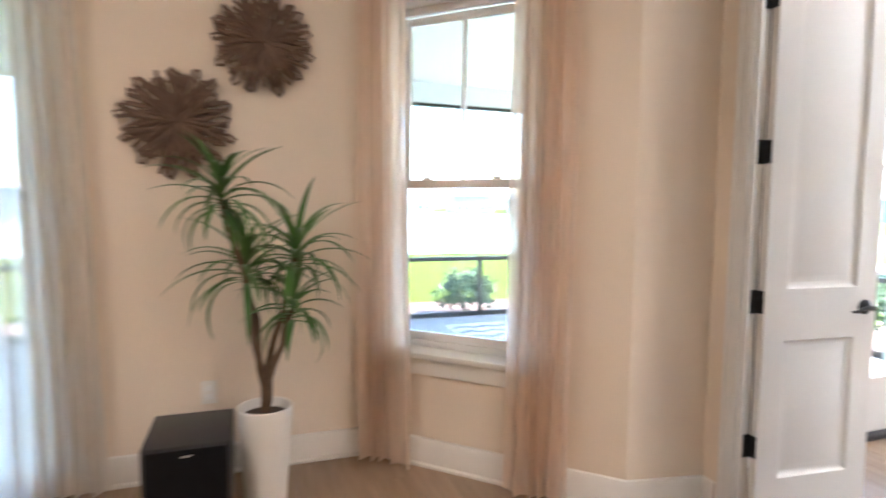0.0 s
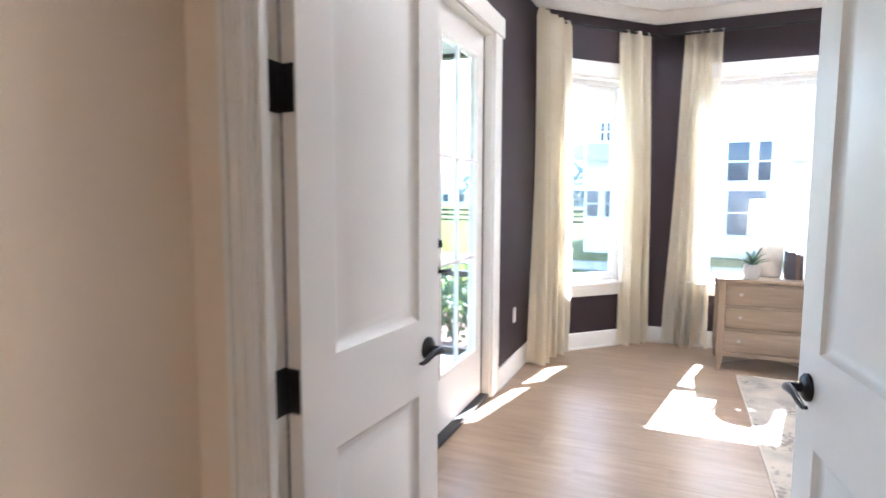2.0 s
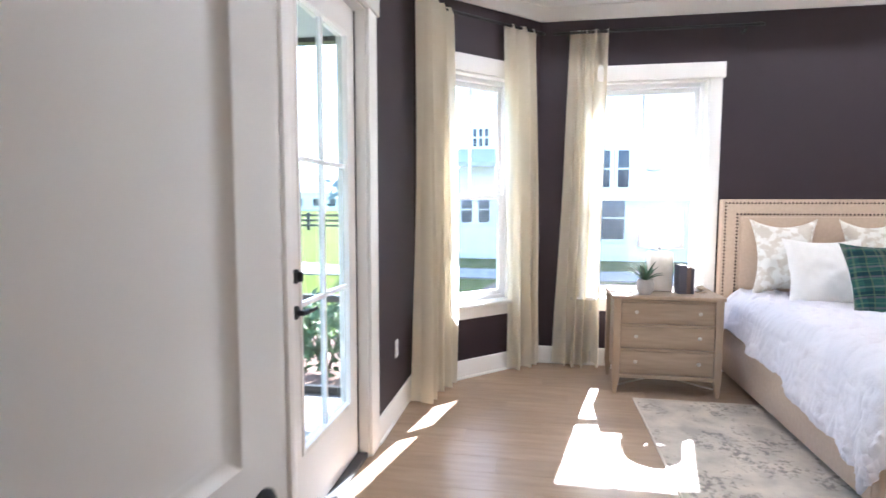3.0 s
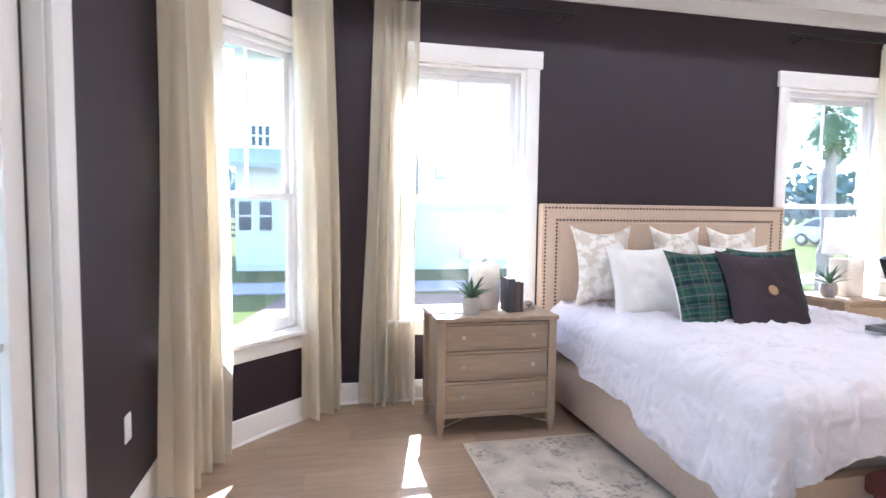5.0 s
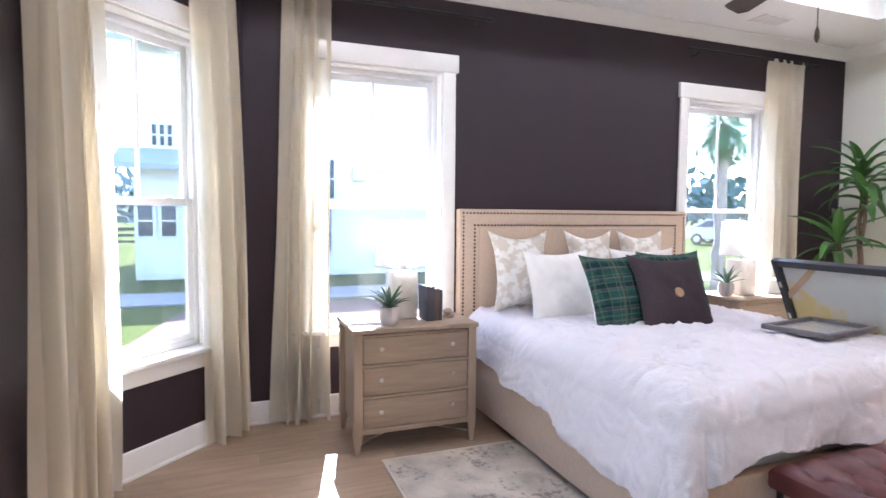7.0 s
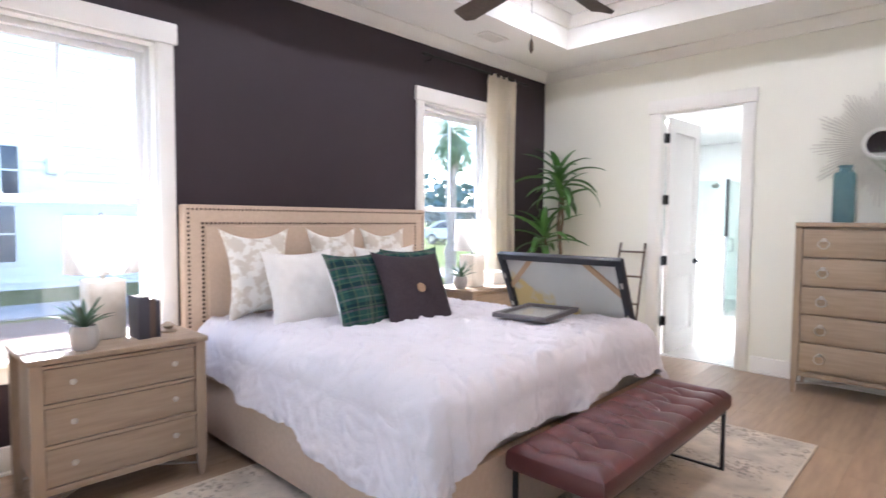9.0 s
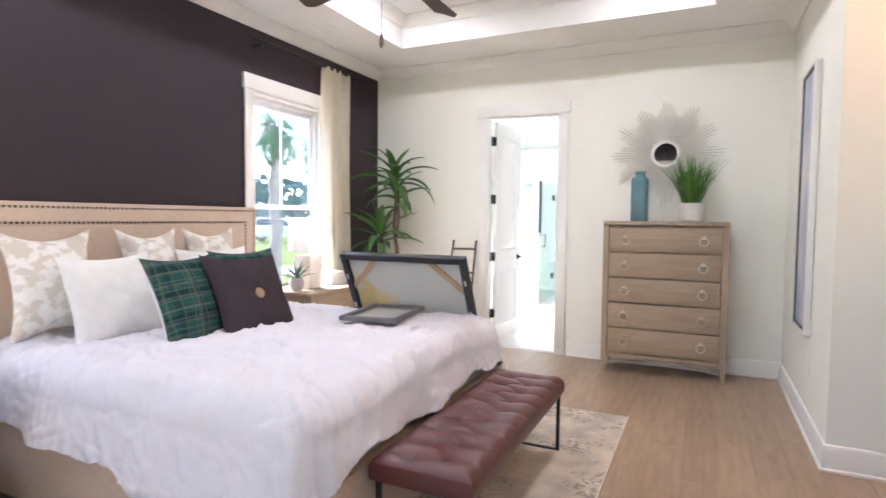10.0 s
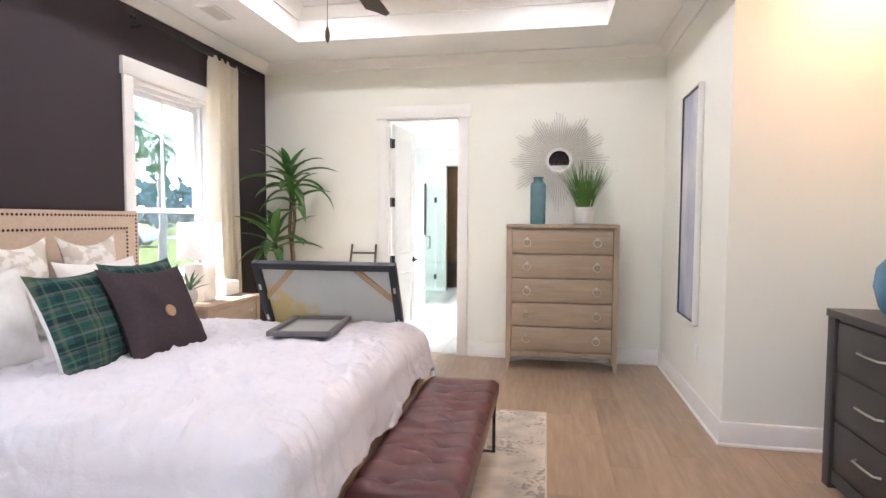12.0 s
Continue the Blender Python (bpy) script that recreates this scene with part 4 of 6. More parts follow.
part("foot", lathe(B(), [(0.042, 0), (0.042, 0.010), (0.036, 0.014)], 24), OAK, hour)
SAND = material("sand", (0.45, 0.36, 0.26), rough=0.95, scale=200, bump=0.3)
part("sand", lathe(B(), [(0.012, 0.017), (0.033, 0.035), (0.022, 0.05), (0.004, 0.056)], 18), SAND, hour)
one_box("keepsake_box", (6.40, -3.41, 0.745), (6.58, -3.205, 0.865), CERAMIC, None, 0.006)
tagged(bpy.data.objects["keepsake_box"], "plain white box on the far nightstand", "box")


def tall_dresser():
    x0, x1, yf, yb, h = 3.082, 4.098, -4.125, -4.565 + 0.03, 1.365
    c = (x0 + x1) / 2
    d = thing("tall_dresser", (c, yf, 0), "washed oak five-drawer dresser with ring pulls", "dresser")
    w, dp = x1 - x0, yf - yb
    part("top", box(B(), (-w / 2, -dp, h - 0.035), (w / 2, 0.014, h), 0.006), OAK, d)
    part("body", box(B(), (-w / 2 + 0.03, -dp + 0.005, 0.14), (w / 2 - 0.03, -0.02, h - 0.037), 0.004), OAK, d)
    for sg in (-1, 1):
        for y in (-0.022, -dp + 0.03):
            bm = B()
            rings = []
            cx = sg * (w / 2 - 0.026)
            for z, r, o in ((h - 0.036, 0.024, 0), (0.14, 0.024, 0), (0.0, 0.010, 0.010)):
                rings.append([bm.verts.new((cx + a * r + sg * o, y + b * r, z)) for a, b in ((-1, -1), (1, -1), (1, 1), (-1, 1))])
            for a, b in zip(rings, rings[1:]):
                for i in range(4):
                    bm.faces.new((a[i], a[(i + 1) % 4], b[(i + 1) % 4], b[i]))
            bm.faces.new(rings[0])
            bm.faces.new(rings[-1])
            part("leg", bm, OAK, d)
    part("rail", box(B(), (-w / 2 + 0.05, -0.03, 0.14), (w / 2 - 0.05, -0.008, 0.175), 0.003), OAK, d)
    dh = (h - 0.05 - 0.19) / 5
    for i in range(5):
        z0 = 0.19 + i * dh
        dr = part("drawer", box(B(), (-w / 2 + 0.056, -0.03, z0 + 0.007), (w / 2 - 0.056, 0.004, z0 + dh - 0.007), 0.004), OAK_X, d)
        for sg in (-1, 1):
            bm = lathe(B(), [(0.016, 0), (0.016, 0.004), (0.007, 0.007), (0.007, 0.018), (0.010, 0.022)], 16, at=(sg * 0.315, 0.004, z0 + dh * 0.62), m=pose(0, 0, 0, -90, 0, 0))
            tube(bm, [(sg * 0.315 + 0.034 * math.sin(a), 0.018, z0 + dh * 0.62 - 0.034 + 0.034 * math.cos(a)) for a in [2 * math.pi * k / 20 for k in range(20)]], 0.0045, 6, True)
            part("ring_pull", bm, NICKEL, dr, "pale metal ring pull")
    bm = B()
    tube(bm, [(-w / 2 + 0.03, -0.02, 0.075), (0, -dp / 2, 0.12), (w / 2 - 0.03, -dp + 0.03, 0.075)], 0.006, 8)
    tube(bm, [(w / 2 - 0.03, -0.02, 0.075), (0, -dp / 2, 0.12), (-w / 2 + 0.03, -dp + 0.03, 0.075)], 0.006, 8)
    part("stretcher", bm, NICKEL, d, "crossed pale metal stretcher")


OAK_X = material("washed oak drawer", (0.385, 0.29, 0.203), (0.28, 0.205, 0.140), rough=0.5, scale=3, stretch=(1, 1.2, 14), bump=0.06, fine=40, wide=0.5)
OAK_X.node_tree.nodes["Mapping"].inputs["Scale"].default_value = (1.2, 2, 14)
tall_dresser()

# on the dresser: blue bottle, grass in a bowl, sunburst mirror above
BLUEGLASS = material("pale blue glass", (0.20, 0.36, 0.40), (0.15, 0.29, 0.33), rough=0.08, scale=12, bump=0.05, fine=30)
BLUEGLASS.node_tree.nodes["Principled BSDF"].inputs["Transmission Weight"].default_value = 0.55
vase = thing("glass_bottle", (3.815, -4.32, 1.366), "tall square bottle of pale blue glass", "vase")
bm = B()
rings = []
for r, z in ((0.066, 0.0), (0.072, 0.012), (0.072, 0.36), (0.066, 0.385), (0.046, 0.405), (0.043, 0.425), (0.050, 0.43), (0.050, 0.445)):
    ring = []
    for i in range(32):
        a = 2 * math.pi * i / 32
        k = 1.0 / max(abs(math.cos(a)), abs(math.sin(a)))
        k = min(k, 1.22) if z < 0.40 else 1.0
        ring.append(bm.verts.new((r * k * math.cos(a), r * k * math.sin(a), z)))
    rings.append(ring)
for a, b in zip(rings, rings[1:]):
    for i in range(32):
        bm.faces.new((a[i], a[(i + 1) % 32], b[(i + 1) % 32], b[i]))
bm.faces.new(rings[0])
bm.faces.new(rings[-1])
part("bottle", bm, BLUEGLASS, vase)
CONCRETE = material("pale concrete", (0.66, 0.63, 0.58), (0.58, 0.55, 0.51), rough=0.8, scale=20, bump=0.2)
gp = thing("potted_grass", (3.385, -4.32, 1.366), "green ornamental grass in a pale round pot", "plant")
part("pot", lathe(B(), [(0.085, 0), (0.095, 0.01), (0.098, 0.15), (0.094, 0.16), (0.086, 0.16), (0.084, 0.14)], 28), CONCRETE, gp)
rnd = random.Random(7)
bm = B()
for i in range(210):
    a, r = rnd.uniform(0, 6.283), 0.075 * rnd.random() ** 0.5
    leaf(bm, (r * math.cos(a), r * math.sin(a), 0.14), a + rnd.uniform(-0.5, 0.5), rnd.uniform(0.30, 0.50), 0.007, radians(rnd.uniform(66, 89)), radians(rnd.uniform(4, 42)), 0.2, 6)
part("grass_blades", bm, GRASSLEAF, gp)

sb = thing("sunburst_mirror", (3.62, YS + 0.004, 1.985), "white sunburst mirror with thin rays on the wall", "mirror")
RAY = material("whitewashed ray", (0.66, 0.63, 0.57), (0.55, 0.52, 0.47), rough=0.6, scale=30, bump=0.1)
rnd = random.Random(9)
for i in range(96):
    a = 2 * math.pi * i / 96
    ln = 0.36 + 0.13 * (0.5 + 0.5 * math.cos(2 * math.pi * (i % 8) / 8)) + rnd.uniform(-0.025, 0.02)
    part("ray", tube(B(), [(0.10 * math.cos(a), 0.012, 0.10 * math.sin(a)), (ln * 0.7 * math.cos(a), 0.014, ln * 0.7 * math.sin(a)), (ln * math.cos(a), 0.012, ln * math.sin(a))], [0.003, 0.0055, 0.004], 5), RAY, sb)
bm = B()
n = 40
prof = [(0.128, 0.004), (0.128, 0.026), (0.118, 0.032), (0.104, 0.03), (0.100, 0.020), (0.100, 0.004)]
rings = [[bm.verts.new((r * math.cos(2 * math.pi * i / n), y, r * math.sin(2 * math.pi * i / n))) for i in range(n)] for r, y in prof]
for k in range(len(prof)):
    a, b = rings[k], rings[(k + 1) % len(prof)]
    for i in range(n):
        bm.faces.new((a[i], a[(i + 1) % n], b[(i + 1) % n], b[i]))
part("ring", bm, CERAMIC, sb, "white round mirror rim")
part("glass", lathe(B(), [(0.101, 0.006), (0.101, 0.016)], 40, m=pose(0, 0, 0, -90, 0, 0)), MIRROR, sb, "small round mirror glass")


def picture(at):
    """A tall framed abstract on the closet wall, facing +x."""
    d = thing("framed_picture", at, "tall abstract blue-grey picture in a thin white frame", "picture")
    w, h, t = 0.53, 1.76, 0.042
    for nm, lo, hi in (("frame_side", (0.003, -w / 2, 0), (t, -w / 2 + 0.016, h)), ("frame_side", (0.003, w / 2 - 0.016, 0), (t, w / 2, h)), ("frame_end", (0.003, -w / 2 + 0.016, 0), (t, w / 2 - 0.016, 0.016)), ("frame_end", (0.003, -w / 2 + 0.016, h - 0.016), (t, w / 2 - 0.016, h))):
        part(nm, box(B(), lo, hi, 0.002), TRIM, d)
    for lo, hi in (((0.006, -w / 2 + 0.016, 0.016), (t - 0.008, -w / 2 + 0.026, h - 0.016)), ((0.006, w / 2 - 0.026, 0.016), (t - 0.008, w / 2 - 0.016, h - 0.016)), ((0.006, -w / 2 + 0.026, 0.016), (t - 0.008, w / 2 - 0.026, 0.026)), ((0.006, -w / 2 + 0.026, h - 0.026), (t - 0.008, w / 2 - 0.026, h - 0.016))):
        part("inner_frame", box(B(), lo, hi), BLACKPAINT, d)
    part("canvas", box(B(), (0.006, -w / 2 + 0.026, 0.026), (0.022, w / 2 - 0.026, h - 0.026)), CANVAS_ART, d)


CANVAS_ART = material("blue-grey wash", (0.62, 0.60, 0.60), (0.26, 0.30, 0.44), rough=0.8, scale=1.6, stretch=(1, 1.6, 0.8), bump=0.1, fine=300, wide=0.35)
picture((2.637, -3.475, 0.64))


def bench():
    """Tufted leather bench on a black bar frame at the foot of the bed."""
    x0, x1, y0, y1, zt = 4.005, 4.43, -2.235, -0.80, 0.455
    cx, cy = (x0 + x1) / 2, (y0 + y1) / 2
    d = thing("bench", (cx, cy, 0), "tufted oxblood leather bench on a black metal frame", "bench")
    w, ln = x1 - x0, y1 - y0
    n = 9
    row_a = [(-w / 6, -ln / 2 + ln * (j + 0.75) / (n + 0.5)) for j in range(n)]
    row_b = [(w / 6, -ln / 2 + ln * (j + 0.75) / (n + 0.5) + ln / (n + 0.5) / 2 * 0.5) for j in range(n)]
    spots = row_a + row_b
    folds = [(p, q) for p, q in zip(row_a, row_b)] + [(p, q) for p, q in zip(row_a[1:], row_b)]
    folds += [(p, (-w / 2 - 0.02, p[1])) for p in row_a] + [(p, (w / 2 + 0.02, p[1])) for p in row_b]

    def top(u, v):
        a, b = 2 * u - 1, 2 * v - 1
        x, y = w / 2 * a, ln / 2 * b
        z = zt + 0.006 - 0.036 * max(abs(a) ** 8, abs(b) ** 30)
        near = 9.0
        for sx, sy in spots:
            r2 = (x - sx) ** 2 + (y - sy) ** 2
            if r2 < 0.02:
                z -= 0.020 * math.exp(-r2 / 0.0006) + 0.012 * math.exp(-r2 / 0.0032)
        for (ax, ay), (bx, by) in folds:
            if abs(y - (ay + by) / 2) > 0.16:
                continue
            dx, dy = bx - ax, by - ay
            t = max(0.0, min(1.0, ((x - ax) * dx + (y - ay) * dy) / (dx * dx + dy * dy)))
            near = min(near, (x - ax - t * dx) ** 2 + (y - ay - t * dy) ** 2)
        z -= (0.012 * math.exp(-near / 0.00010) + 0.006 * math.exp(-near / 0.0009)) * (1 - max(abs(a) ** 6, abs(b) ** 20))
        return (x, y, z)
    bm = sheet(B(), top, 72, 210)
    part("cushion_top", bm, LEATHER, d, angle=60)
    bm = B()
    ring = []
    for z, o in ((zt - 0.030, 0.0), (zt - 0.045, 0.006), (zt - 0.09, 0.006), (zt - 0.105, 0.0)):
        ring.append([bm.verts.new((sx * (w / 2 + o), sy * (ln / 2 + o), z)) for sx, sy in ((-1, -1), (1, -1), (1, 1), (-1, 1))])
    for a, b in zip(ring, ring[1:]):
        for i in range(4):
            bm.faces.new((a[i], a[(i + 1) % 4], b[(i + 1) % 4], b[i]))
    bm.faces.new(ring[-1])
    part("cushion_side", bm, LEATHER, d, angle=60)
    for x, y in spots:
        part("tuft_button", lathe(B(), [(0.010, 0), (0.008, 0.004), (0.003, 0.006)], 8, at=(x, y, zt - 0.038)), LEATHER, d)
    b = 0.0095
    for sg in (-1, 1):
        y = sg * (ln / 2 - 0.03)
        for sx in (-1, 1):
            x = sx * (w / 2 - 0.02)
            part("leg", box(B(), (x - b, y - b, 0.0), (x + b, y + b, zt - 0.105), 0.001), BLACK, d)
        part("foot_bar", box(B(), (-w / 2 + 0.02 + b, y - b, 0.0), (w / 2 - 0.02 - b, y + b, 2 * b), 0.001), BLACK, d)
    for sx in (-1, 1):
        x = sx * (w / 2 - 0.02)
        part("top_bar", box(B(), (x - b, -ln / 2 + 0.03 + b, zt - 0.124), (x + b, ln / 2 - 0.03 - b, zt - 0.105), 0.001), BLACK, d)


bench()

# rug
RUG = material("faded cream and grey rug", (0.60, 0.52, 0.42), (0.40, 0.355, 0.30), rough=0.95, scale=5, bump=0.5, fine=200, spec=0.05, wide=0.30)


def worn():
    """Dark flecks left of a worn pattern, in drifts over the pale ground."""
    nt = RUG.node_tree
    bs = nt.nodes["Principled BSDF"]
    base = bs.inputs["Base Color"].links[0].from_socket
    tc, fl, dr, mu, mr, mx = (nt.nodes.new("ShaderNode" + k) for k in ("TexCoord", "TexNoise", "TexNoise", "Math", "MapRange", "Mix"))
    for n, sc, dt in ((fl, 34.0, 6.0), (dr, 2.6, 3.0)):
        n.inputs["Scale"].default_value, n.inputs["Detail"].default_value = sc, dt
        nt.links.new(tc.outputs["Object"], n.inputs["Vector"])
    mu.operation = "MULTIPLY"
    nt.links.new(fl.outputs[0], mu.inputs[0])
    nt.links.new(dr.outputs[0], mu.inputs[1])
    mr.inputs[1].default_value, mr.inputs[2].default_value, mr.inputs[4].default_value = 0.27, 0.36, 0.7
    nt.links.new(mu.outputs[0], mr.inputs[0])
    mx.data_type = "RGBA"
    nt.links.new(mr.outputs[0], mx.inputs["Factor"])
    nt.links.new(base, mx.inputs["A"])
    mx.inputs["B"].default_value = (0.16, 0.145, 0.135, 1)
    nt.links.new(mx.outputs["Result"], bs.inputs["Base Color"])


worn()
rug = tagged(one_box("rug", (3.715, -2.965, 0.0), (5.905, 0.375, 0.010), RUG, None, 0.003), "distressed cream and grey rug under the bed", "rug")
part("binding", sweep(B(), [(-0.004, 0.0), (0.006, 0.0), (0.006, 0.012), (-0.004, 0.012)], [(3.715, -2.965), (5.905, -2.965), (5.905, 0.375), (3.715, 0.375)], True), material("rug edge", (0.62, 0.54, 0.44), rough=0.95), rug, "pale rug binding")


def leaning_canvas():
    """The back of a large framed canvas, stood on the floor and leaning on the far side of the bed."""
    d = thing("leaning_canvas", (5.125, -2.80, 0.0), "black-framed canvas turned backwards, leaning against the bed", "picture")
    d.matrix_basis = pose(5.125, -2.80, 0.0, -25.5, 0, 0)
    w, h, t = 0.96, 1.26, 0.045
    fr = 0.045
    for nm, lo, hi in (("frame_side", (-w / 2, 0, 0), (-w / 2 + fr, t, h)), ("frame_side", (w / 2 - fr, 0, 0), (w / 2, t, h)), ("frame_end", (-w / 2 + fr, 0, 0), (w / 2 - fr, t, fr)), ("frame_end", (-w / 2 + fr, 0, h - fr), (w / 2 - fr, t, h))):
        part(nm, box(B(), lo, hi, 0.002), BLACKPAINT, d)
    part("canvas_back", box(B(), (-w / 2 + fr, 0.006, fr), (w / 2 - fr, 0.012, h - fr)), CANVASBACK, d, "pale unpainted canvas back, amber glow put into its colour")
    for sx in (-1, 1):
        for top in (True, False):
            zc = h - fr if top else fr
            k = -1 if top else 1
            bm = B()
            c, a = (sx * (w / 2 - fr), zc + k * 0.20), (sx * (w / 2 - fr - 0.20), zc)
            q = [(c[0], c[1]), (c[0], c[1] + k * 0.05), (a[0] - sx * 0.05, a[1]), (a[0], a[1])]
            lo = [bm.verts.new((x, 0.014, z)) for x, z in q]
            hi = [bm.verts.new((x, 0.030, z)) for x, z in q]
            bm.faces.new(lo)
            bm.faces.new(hi)
            for i in range(4):
                bm.faces.new((lo[i], lo[(i + 1) % 4], hi[(i + 1) % 4], hi[i]))
            part("corner_brace", bm, RAWPINE, d, "raw pine corner brace")
        for z in (h - 0.18, h - 0.42, h - 0.50):
            part("bracket", box(B(), (sx * (w / 2 - 0.022) - 0.008, t, z - 0.02), (sx * (w / 2 - 0.022) + 0.008, t + 0.004, z + 0.02), 0.001), NICKEL, d)


CANVASBACK = material("canvas back", (0.66, 0.64, 0.58), (0.58, 0.56, 0.50), rough=0.85, scale=2.5, bump=0.2, fine=500)
RAWPINE = material("raw pine", (0.55, 0.37, 0.22), (0.45, 0.29, 0.16), rough=0.7, scale=14, bump=0.1)
def painted_glow():
    """A sunlit amber glow put into the canvas colour, with a ragged upper edge."""
    nt = CANVASBACK.node_tree
    bs = nt.nodes["Principled BSDF"]
    base = bs.inputs["Base Color"].links[0].from_socket
    tc, sp, no, lin, add, mr, mx = (nt.nodes.new("ShaderNode" + k) for k in ("TexCoord", "SeparateXYZ", "TexNoise", "Math", "Math", "MapRange", "Mix"))
    nt.links.new(tc.outputs["Object"], sp.inputs[0])
    no.inputs["Scale"].default_value, no.inputs["Detail"].default_value = 7.0, 5.0
    nt.links.new(tc.outputs["Object"], no.inputs["Vector"])
    lin.operation, lin.inputs[1].default_value = "MULTIPLY_ADD", 0.55
    nt.links.new(sp.outputs["X"], lin.inputs[0])
    nt.links.new(no.outputs[0], lin.inputs[2])
    add.operation = "SUBTRACT"
    nt.links.new(lin.outputs[0], add.inputs[0])
    nt.links.new(sp.outputs["Z"], add.inputs[1])
    mr.inputs[1].default_value, mr.inputs[2].default_value, mr.inputs[4].default_value = -0.38, -0.24, 0.85
    nt.links.new(add.outputs[0], mr.inputs[0])
    mx.data_type = "RGBA"
    nt.links.new(mr.outputs[0], mx.inputs["Factor"])
    nt.links.new(base, mx.inputs["A"])
    mx.inputs["B"].default_value = (0.66, 0.50, 0.17, 1)
    nt.links.new(mx.outputs["Result"], bs.inputs["Base Color"])


painted_glow()
leaning_canvas()
GREYFRAME = material("grey washed frame", (0.17, 0.155, 0.15), (0.10, 0.09, 0.088), rough=0.6, scale=20, stretch=(1, 5, 1), bump=0.15)
MATBOARD = material("grey mat board", (0.42, 0.41, 0.37), (0.37, 0.36, 0.33), rough=0.7, scale=6, bump=0.05)
sf = thing("small_frame", (5.07, -1.95, 0.768), "small empty grey picture frame lying on the duvet", "picture")
sf.matrix_basis = pose(5.07, -1.95, 0.770, 0, 0, 8.5)
for nm, lo, hi in (("frame_side", (-0.18, -0.255, 0), (-0.15, 0.255, 0.028)), ("frame_side", (0.15, -0.255, 0), (0.18, 0.255, 0.028)), ("frame_end", (-0.15, -0.255, 0), (0.15, -0.225, 0.028)), ("frame_end", (-0.15, 0.225, 0), (0.15, 0.255, 0.028))):
    part(nm, box(B(), lo, hi, 0.003), GREYFRAME, sf)
part("backing", box(B(), (-0.15, -0.225, 0.004), (0.15, 0.225, 0.008)), MATBOARD, sf)
part("glazing", box(B(), (-0.15, -0.225, 0.010), (0.15, 0.225, 0.012)), CLEAR, sf)


def dracaena(at):
    d = thing("dracaena", at, "tall dracaena with drooping strap leaves in a corner", "plant")
    part("pot", lathe(B(), [(0.13, 0), (0.15, 0.02), (0.17, 0.33), (0.165, 0.35), (0.15, 0.35), (0.148, 0.31)], 28), CERAMIC, d)
    part("soil", lathe(B(), [(0.147, 0.30), (0.147, 0.31), (0.05, 0.32)], 24), SOIL, d)
    rnd = random.Random(15)
    for (x, y, z), lean, n, ln in (((0.03, 0.0, 1.80), 0.05, 22, 0.52), ((-0.02, 0.02, 1.60), 0.02, 8, 0.45), ((0.17, 0.06, 1.20), 0.15, 19, 0.50)):
        stem = [(0.02 + 0.02 * math.sin(k), 0, 0.3 + (z - 0.3) * k / 6) if k == 0 else (x * k / 6 + 0.012 * math.sin(2 * k), y * k / 6 + 0.01 * math.cos(3 * k), 0.3 + (z - 0.3) * k / 6) for k in range(7)]
        part("stem", tube(B(), stem, [0.022 - 0.001 * k for k in range(7)], 8), BARK, d)
        bm = B()
        for i in range(n):
            t = i / n
            leaf(bm, (x + 0.01 * math.cos(i), y + 0.01 * math.sin(i), z - 0.12 + 0.16 * t), i * 2.39996 + rnd.uniform(-0.2, 0.2), ln * rnd.uniform(0.7, 1.1), 0.088, radians(5 + 72 * t), radians(rnd.uniform(45, 110) * (1.15 - 0.5 * t)), 0.22, 9, rnd.uniform(-0.4, 0.4))
        part("leaves", bm, LEAF, d)


dracaena((6.22, -4.10, 0.0))

WALNUT = material("dark walnut", (0.11, 0.075, 0.05), (0.07, 0.045, 0.03), rough=0.5, scale=12, stretch=(3, 3, 1), bump=0.1)
lad = thing("blanket_ladder", (5.62, -4.20, 0.0), "small dark wooden ladder leaning on the wall", "ladder")
for sg in (-1, 1):
    part("rail", tube(B(), [(sg * 0.16, 0.0, 0.012), (sg * 0.13, -0.325, 1.14)], 0.012, 8), WALNUT, lad)
for k in range(4):
    t = (0.22, 0.46, 0.70, 0.92)[k]
    w = 0.16 - 0.03 * t
    part("rung", tube(B(), [(-w, -0.325 * t, 0.012 + 1.128 * t), (w, -0.325 * t, 0.012 + 1.128 * t)], 0.010, 8), WALNUT, lad)

# dark dresser in the alcove
dd = thing("dark_dresser", (2.24, -1.44, 0), "charcoal-stained wide dresser with metal bar pulls", "dresser")
part("top", box(B(), (-0.475, -0.765, 0.905), (0.018, 0.765, 0.945), 0.004), DARKOAK, dd)
part("body", box(B(), (-0.46, -0.74, 0.06), (-0.012, 0.74, 0.903), 0.003), DARKOAK, dd)
for sg in (-1, 1):
    part("post", box(B(), (-0.04, sg * 0.72 - 0.035, 0.0), (0.012, sg * 0.72 + 0.035, 0.903), 0.003), DARKOAK, dd)
    part("post", box(B(), (-0.46, sg * 0.72 - 0.035, 0.0), (-0.41, sg * 0.72 + 0.035, 0.06), 0.003), DARKOAK, dd)
part("plinth", box(B(), (-0.03, -0.68, 0.03), (0.0, 0.68, 0.10), 0.003), DARKOAK, dd)
for c in (-0.345, 0.345):
    for i in range(3):
        z0 = 0.115 + i * 0.262
        dr = part("drawer", box(B(), (-0.012, c - 0.325, z0), (0.002, c + 0.325, z0 + 0.25), 0.005), DARKOAK, dd)
        bm = tube(B(), [(0.002, c - 0.10, z0 + 0.14), (0.03, c - 0.085, z0 + 0.14), (0.034, c, z0 + 0.14), (0.03, c + 0.085, z0 + 0.14), (0.002, c + 0.10, z0 + 0.14)], 0.006, 8)
        part("pull", bm, NICKEL, dr, "pale metal bar pull")
